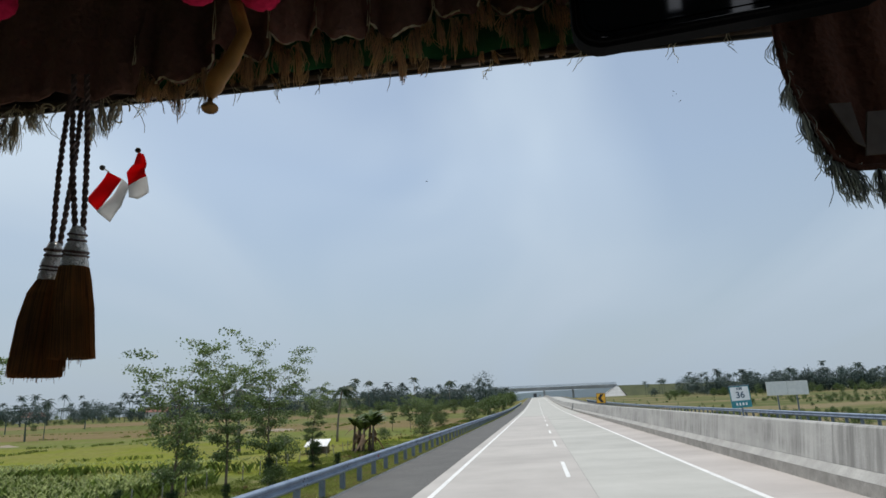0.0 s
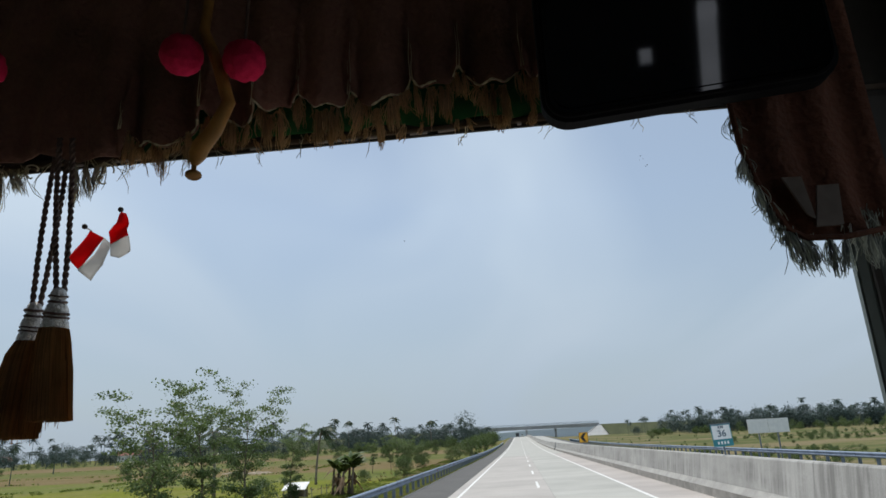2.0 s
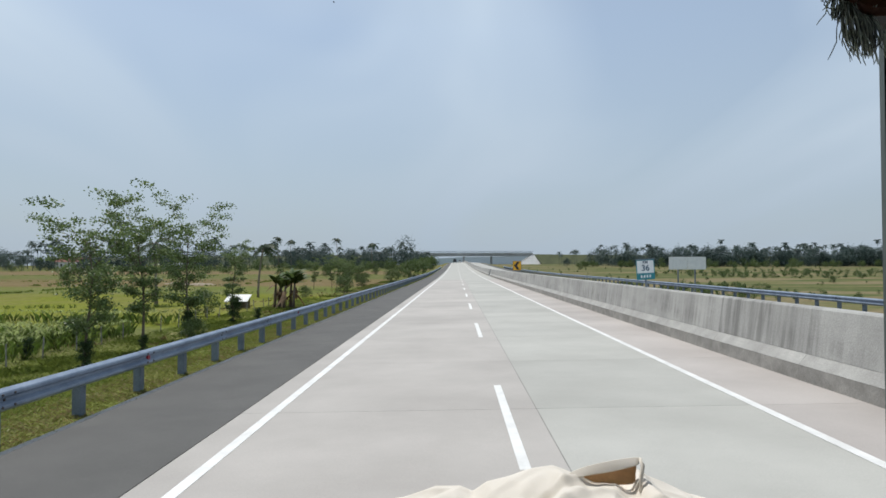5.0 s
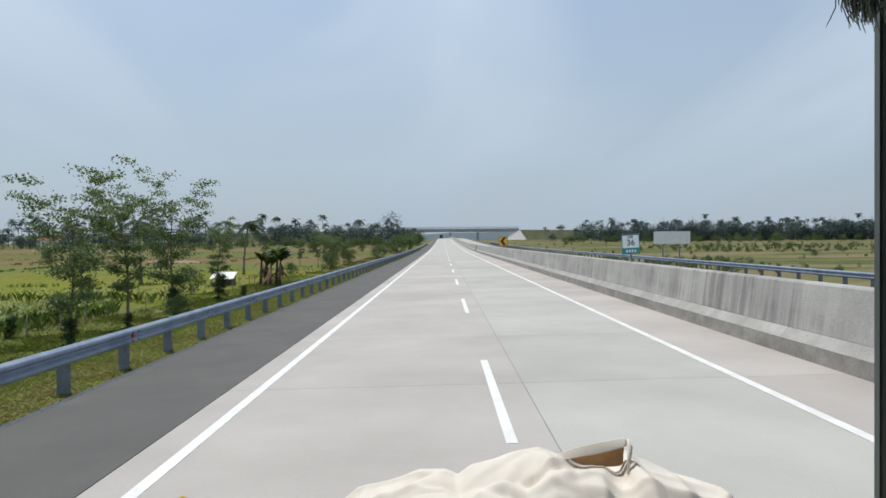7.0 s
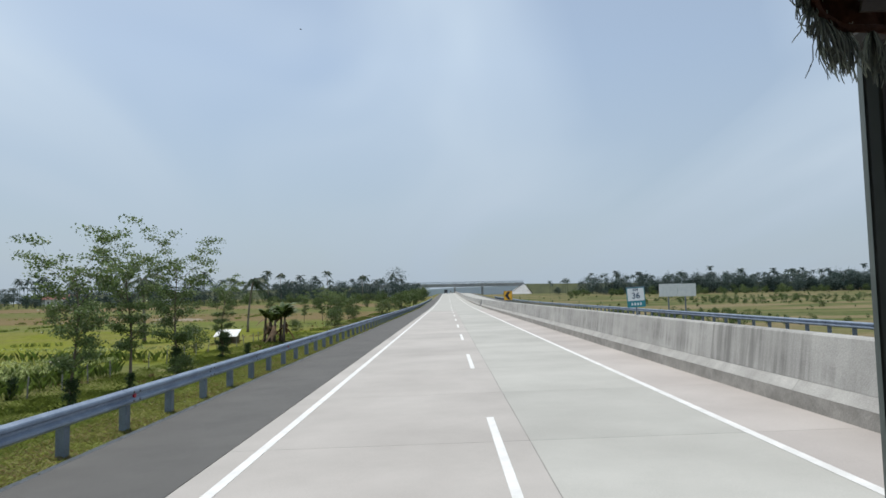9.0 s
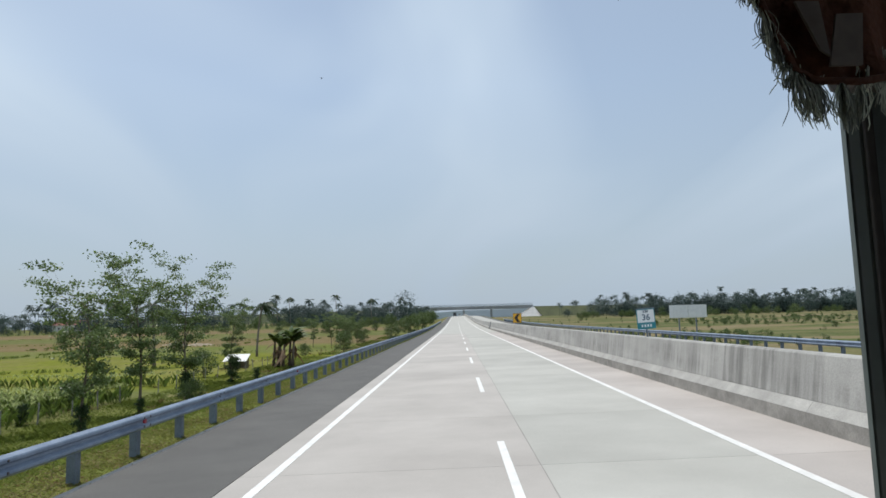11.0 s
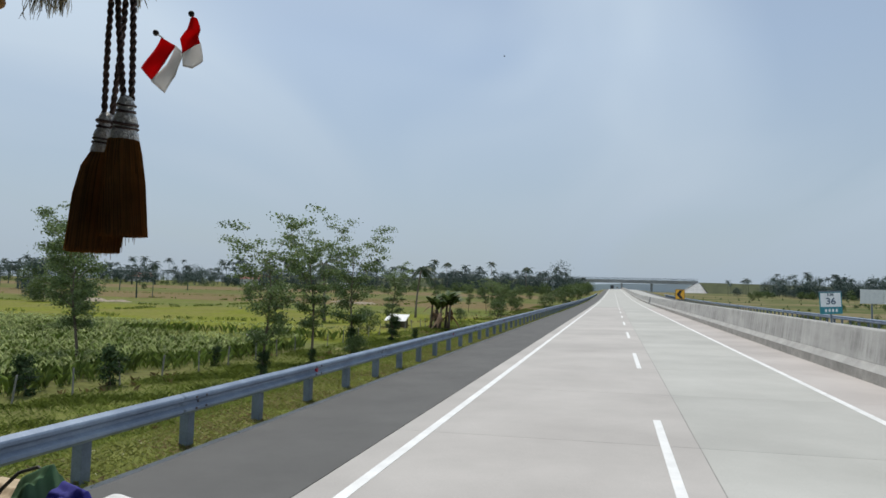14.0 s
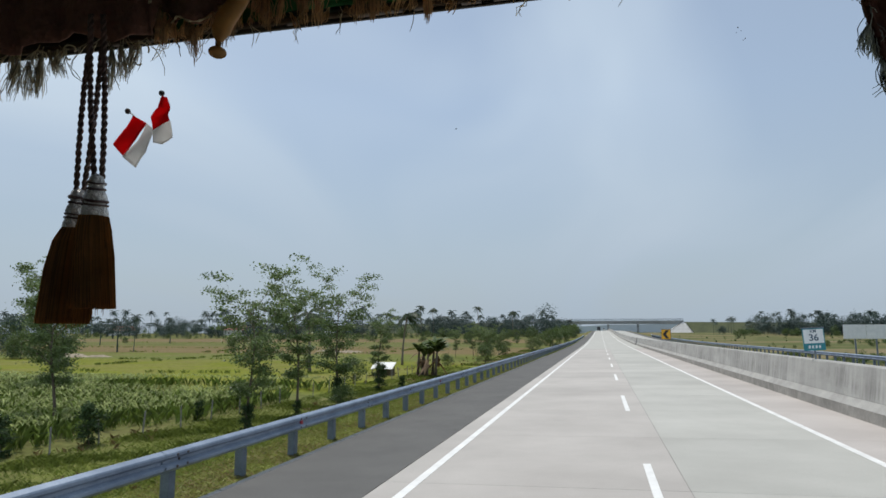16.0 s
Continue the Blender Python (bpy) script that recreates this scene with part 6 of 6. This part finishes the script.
little_flag((-0.613, 0.296), (-0.602, 0.288), (((-0.604, 0.289), (-0.618, 0.269), (-0.629, 0.249)), ((-0.582, 0.277), (-0.594, 0.253), (-0.613, 0.231)), ((-0.570, 0.266), (-0.577, 0.235), (-0.594, 0.215))), "small red and white flag on the glass", 0.5)
little_flag((-0.561, 0.317), (-0.559, 0.305), (((-0.562, 0.311), (-0.556, 0.311), (-0.550, 0.309)), ((-0.562, 0.295), (-0.555, 0.295), (-0.547, 0.296)), ((-0.574, 0.284), (-0.560, 0.285), (-0.546, 0.286)), ((-0.572, 0.266), (-0.558, 0.269), (-0.543, 0.276)), ((-0.566, 0.247), (-0.554, 0.244), (-0.541, 0.254))), "narrow folded red and white flag on the glass", 2.0)

# dangling ochre ornament and pink pompoms under the roof
orn = empty("dangling_ornament", CAB, "limp ochre rubber ornament dangling from the roof", "ornament")
v, f = [], []
path = [(-0.360, 0.60, 0.72), (-0.360, 0.585, 0.60), (-0.359, 0.58, 0.515), (-0.363, 0.58, 0.467), (-0.343, 0.58, 0.418), (-0.328, 0.58, 0.366), (-0.343, 0.58, 0.333), (-0.358, 0.58, 0.314), (-0.362, 0.58, 0.303), (-0.364, 0.58, 0.296), (-0.365, 0.58, 0.291)]
tube(v, f, path, [0.004, 0.005, 0.006, 0.0065, 0.007, 0.0078, 0.0092, 0.0106, 0.0100, 0.0066, 0.0028], 12)
stalk = link("body", v, f, M_OCHRE, orn, smooth=True)
v, f = [], []
tube(v, f, [(-0.365, 0.58, 0.293), (-0.365, 0.58, 0.283), (-0.364, 0.578, 0.2785), (-0.364, 0.578, 0.2775)], [0.0028, 0.0030, 0.0092, 0.0086], 14)
link("lip", v, f, M_OCHRE, stalk, smooth=True)

orn2 = empty("dangling_ornament", CAB, "stubby ochre rubber ornament hanging under the valance", "ornament")
v, f = [], []
tube(v, f, [(-0.80, 0.60, 0.45), (-0.775, 0.585, 0.34), (-0.740, 0.58, 0.285), (-0.705, 0.58, 0.2695), (-0.680, 0.58, 0.2685), (-0.670, 0.58, 0.268), (-0.667, 0.58, 0.268)], [0.007, 0.008, 0.009, 0.010, 0.010, 0.008, 0.003], 12)
link("body", v, f, M_OCHRE, orn2, smooth=True)

# flecks of dirt on the windscreen
flecks = random.Random(44)
v, f = [], []
for cx, cz in ((0.173, 0.345), (0.176, 0.341), (0.171, 0.339), (0.178, 0.329), (0.180, 0.331), (-0.161, 0.249)):
    a0, rr = flecks.uniform(0, 6), flecks.uniform(0.0006, 0.0013)
    tube(v, f, [(cx - rr * math.cos(a0), 0.79, cz - rr * math.sin(a0)), (cx, 0.7905, cz), (cx + rr * math.cos(a0), 0.79, cz + rr * math.sin(a0))], [rr * 0.3, rr * 0.7, rr * 0.3], 5)
ob = tagged(link("windscreen_dirt", v, f, M_TRIM), "tiny dark dirt flecks stuck on the windscreen", "dirt", kind="stuff")
ob.location = CAB


def pompom(x, y, z, r, seed):
    p = empty("pompom", CAB, "pink plush pompom hanging on a cord", "pompom", "pink pompoms")
    g = random.Random(seed)
    bm = bmesh.new()
    bmesh.ops.create_icosphere(bm, subdivisions=4, radius=r, matrix=pose(x, y, z))
    for w in bm.verts:
        d = (w.co - Vector((x, y, z))).normalized()
        w.co += d * g.uniform(-0.06, 0.06) * r
    part("ball", bm, M_PINK, p, smooth=True)
    v, f = [], []
    tube(v, f, [(x, y, z + r * 0.8), (x, y + 0.01, z + 0.15), (x + 0.01, y + 0.02, 0.72)], [0.0018] * 3, 5)
    link("cord", v, f, M_CORD, p)


pompom(-0.384, 0.57, 0.430, 0.024, 1)
pompom(-0.307, 0.57, 0.413, 0.024, 2)
pompom(-0.640, 0.57, 0.446, 0.025, 3)


# cream cloth and a yellow one lying on the dashboard
def draped(name, ridge, y0, y1, z0, mat, label, seed, fold, freq):
    """A folded cloth whose crest follows a line of heights, with soft rolled folds."""
    n, m = 190, 84
    rf = random.Random(int(seed * 10))
    folds = [(rf.uniform(ridge[1][0], ridge[-2][0]), rf.uniform(y0 + 0.02, y1 - 0.03), rf.choice((0.25, -0.3, 0.8, -0.9, 0.1, 1.4)) + rf.gauss(0, 0.25), rf.uniform(0.04, 0.12), rf.uniform(0.4, 1.1) * rf.choice((-1, 1, 1))) for _ in range(int(freq))]
    x0, x1 = ridge[0][0], ridge[-1][0]
    v, f = [], []
    for j in range(m + 1):
        t = j / m * 2 - 1
        y = (y0 + y1) / 2 + t * (y1 - y0) / 2
        env = max(0.0, 1 - abs(t) ** 3.5) ** 0.6
        for i in range(n + 1):
            x = x0 + (x1 - x0) * i / n
            crest = float(np.interp(x, [a for a, b in ridge], [b for a, b in ridge]))
            roll = 0.5 * noise.noise((x * 14, y * 10, seed))
            for lx, ly, la, ll, step_ in folds:
                dx, dy = x - lx, y - ly
                along = dx * math.cos(la) + dy * math.sin(la)
                d = dy * math.cos(la) - dx * math.sin(la) + 0.012 * math.sin(along * 26 + lx * 90) + 0.006 * noise.noise((x * 30, y * 30, la))
                fade = max(0.0, 1 - (along / ll) ** 2)
                if fade and d > -0.012:
                    q = min(1.0, (d + 0.012) / 0.012) if d < 0 else math.exp(-d / 0.011)
                    roll += step_ * fade * q * q * (3 - 2 * q) if d < 0 else step_ * fade * q
            rise_ = (crest - z0) * env
            v.append([x + 0.008 * noise.noise((x * 20, y * 20, 7.7)), y, z0 + rise_ + fold * roll * min(1.0, rise_ / 0.04)])
    for i in range(n + 1):                           # the boldest fold of each section lies on the crest
        x = x0 + (x1 - x0) * i / n
        crest = float(np.interp(x, [a for a, b in ridge], [b for a, b in ridge]))
        over = max((w[2] + 0.03) / (w[1] - 0.12) for w in v[i::n + 1]) * 0.57 - 0.03 - crest
        for j in range(m + 1):
            w = v[j * (n + 1) + i]
            w[2] -= over * min(1.0, (w[2] - z0) / 0.06)
    for j in range(m):
        for i in range(n):
            k = j * (n + 1) + i
            f.append((k, k + 1, k + n + 2, k + n + 1))
    ob = link(name, v, f, mat, None, smooth=True)
    ob.location = CAB
    ob.modifiers.new("thickness", "SOLIDIFY").thickness = 0.003
    return tagged(ob, label, "cloth")


CREST = ((-0.21, -0.373), (-0.165, -0.30), (-0.13, -0.262), (-0.105, -0.246), (-0.077, -0.240), (-0.052, -0.2305), (-0.026, -0.230), (-0.012, -0.235), (0.0, -0.226), (0.022, -0.221), (0.040, -0.2150), (0.062, -0.2115), (0.074, -0.2150), (0.082, -0.2185), (0.10, -0.2180), (0.126, -0.2195), (0.132, -0.2125), (0.138, -0.2115), (0.148, -0.2203), (0.166, -0.227), (0.186, -0.234), (0.21, -0.243), (0.235, -0.275), (0.26, -0.32), (0.29, -0.373))
cream = draped("cream_cloth", CREST, 0.56, 0.80, -0.373, M_CREAM, "crumpled cream cotton cloth on the dashboard", 3.0, 0.0055, 54)
# a turned-up flap with the tan inside of the cloth under it
M_LINING = material("tan_lining", (0.52, 0.31, 0.15), (0.36, 0.20, 0.09), 14.0, 0.9, fine=200)
flap_top = ((0.068, -0.2205), (0.082, -0.2140), (0.100, -0.2095), (0.118, -0.2062), (0.1325, -0.2048))
flap_low = ((0.072, -0.2225), (0.088, -0.2180), (0.103, -0.2163), (0.1165, -0.2130), (0.1300, -0.2096))


def ribbon(name, upper, lower, ya, yb, mat, label, belly, parent):
    v, f = [], []
    for (xa, za), (xb, zb) in zip(upper, lower):
        for q in range(5):
            t = q / 4
            v.append((xa + (xb - xa) * t, ya + (yb - ya) * t - belly * math.sin(math.pi * t), za + (zb - za) * t))
    for k in range(len(upper) - 1):
        for q in range(4):
            f.append((5 * k + q, 5 * k + 5 + q, 5 * k + 6 + q, 5 * k + 1 + q))
    ob = link(name, v, f, mat, parent, label, smooth=True)
    ob.modifiers.new("smooth", "SUBSURF").render_levels = 2
    ob.modifiers.new("thickness", "SOLIDIFY").thickness = 0.0018
    return ob


flap = ribbon("flap", flap_top, flap_low, 0.690, 0.684, M_CREAM, "turned-up cream flap", 0.0006, cream)
ribbon("turned_lining", flap_low, [(a - 0.002, -0.228) for a, _ in flap_low], 0.691, 0.688, M_LINING, "tan inside of the turned cloth", -0.002, flap)
v, f = [], []
tube(v, f, [(0.1318, 0.686, -0.2040), (0.1325, 0.680, -0.2085), (0.1303, 0.676, -0.2150), (0.1275, 0.670, -0.2280)], [0.0012, 0.0018, 0.0018, 0.0012], 10)
link("flap_seam", v, f, M_CREAM, flap, smooth=True)
draped("yellow_cloth", ((-0.335, -0.373), (-0.315, -0.29), (-0.295, -0.265), (-0.269, -0.252), (-0.24, -0.265), (-0.22, -0.30), (-0.205, -0.373)), 0.58, 0.78, -0.373, M_YELLOWCLOTH, "folded bright yellow cloth on the dashboard", 5.0, 0.006, 6)

# a heap of bright cloths and a looped bag at the left of the dashboard
M_TANBAG = material("tan_bag", (0.62, 0.50, 0.34), (0.48, 0.37, 0.24), 10.0, 0.9)
M_GREENCLOTH = material("green_cloth", (0.07, 0.16, 0.07), (0.04, 0.09, 0.04), 12.0, 0.9)
M_BLUECLOTH = material("blue_cloth", (0.03, 0.03, 0.30), (0.02, 0.02, 0.20), 12.0, 0.8)
M_PALEYELLOW = material("pale_yellow_cloth", (0.70, 0.66, 0.36), (0.58, 0.54, 0.28), 12.0, 0.9)
M_PAPER = material("white_paper", (0.84, 0.84, 0.83), (0.76, 0.76, 0.75), 6.0, 0.8)


def heap_ridge(x0, x1, za, zb):
    w = x1 - x0
    return ((x0, -0.373), (x0 + w * 0.12, za - 0.03), (x0 + w * 0.28, za), (x0 + w * 0.75, zb), (x0 + w * 0.9, zb - 0.03), (x1, -0.373))


bag = draped("tan_bag", heap_ridge(-0.82, -0.655, -0.266, -0.272), 0.60, 0.78, -0.373, M_TANBAG, "limp tan cloth bag with a dark looped handle on the dashboard", 7.0, 0.006, 8)
bag["category"] = "bag"
v, f = [], []
tube(v, f, [(-0.716, 0.645, -0.292), (-0.703, 0.650, -0.266), (-0.685, 0.655, -0.247), (-0.664, 0.660, -0.240), (-0.652, 0.660, -0.246), (-0.654, 0.650, -0.260), (-0.672, 0.640, -0.276), (-0.684, 0.630, -0.290)], [0.0022] * 8, 7)
link("handle", v, f, M_TRIM, bag, "dark looped cord handle", smooth=True)
draped("green_cloth", heap_ridge(-0.684, -0.628, -0.266, -0.246), 0.60, 0.70, -0.373, M_GREENCLOTH, "bunched dark green cloth on the dashboard", 8.0, 0.007, 14)
draped("pale_yellow_cloth", heap_ridge(-0.640, -0.600, -0.285, -0.290), 0.63, 0.71, -0.373, M_PALEYELLOW, "crumpled pale yellow cloth on the dashboard", 9.0, 0.006, 12)
draped("blue_cloth", heap_ridge(-0.622, -0.562, -0.266, -0.274), 0.60, 0.66, -0.373, M_BLUECLOTH, "small bunched deep blue cloth on the dashboard", 10.0, 0.006, 12)
draped("paper_bundle", heap_ridge(-0.596, -0.470, -0.271, -0.283), 0.60, 0.70, -0.373, M_PAPER, "folded white paper bundle on the dashboard", 11.0, 0.002, 4)
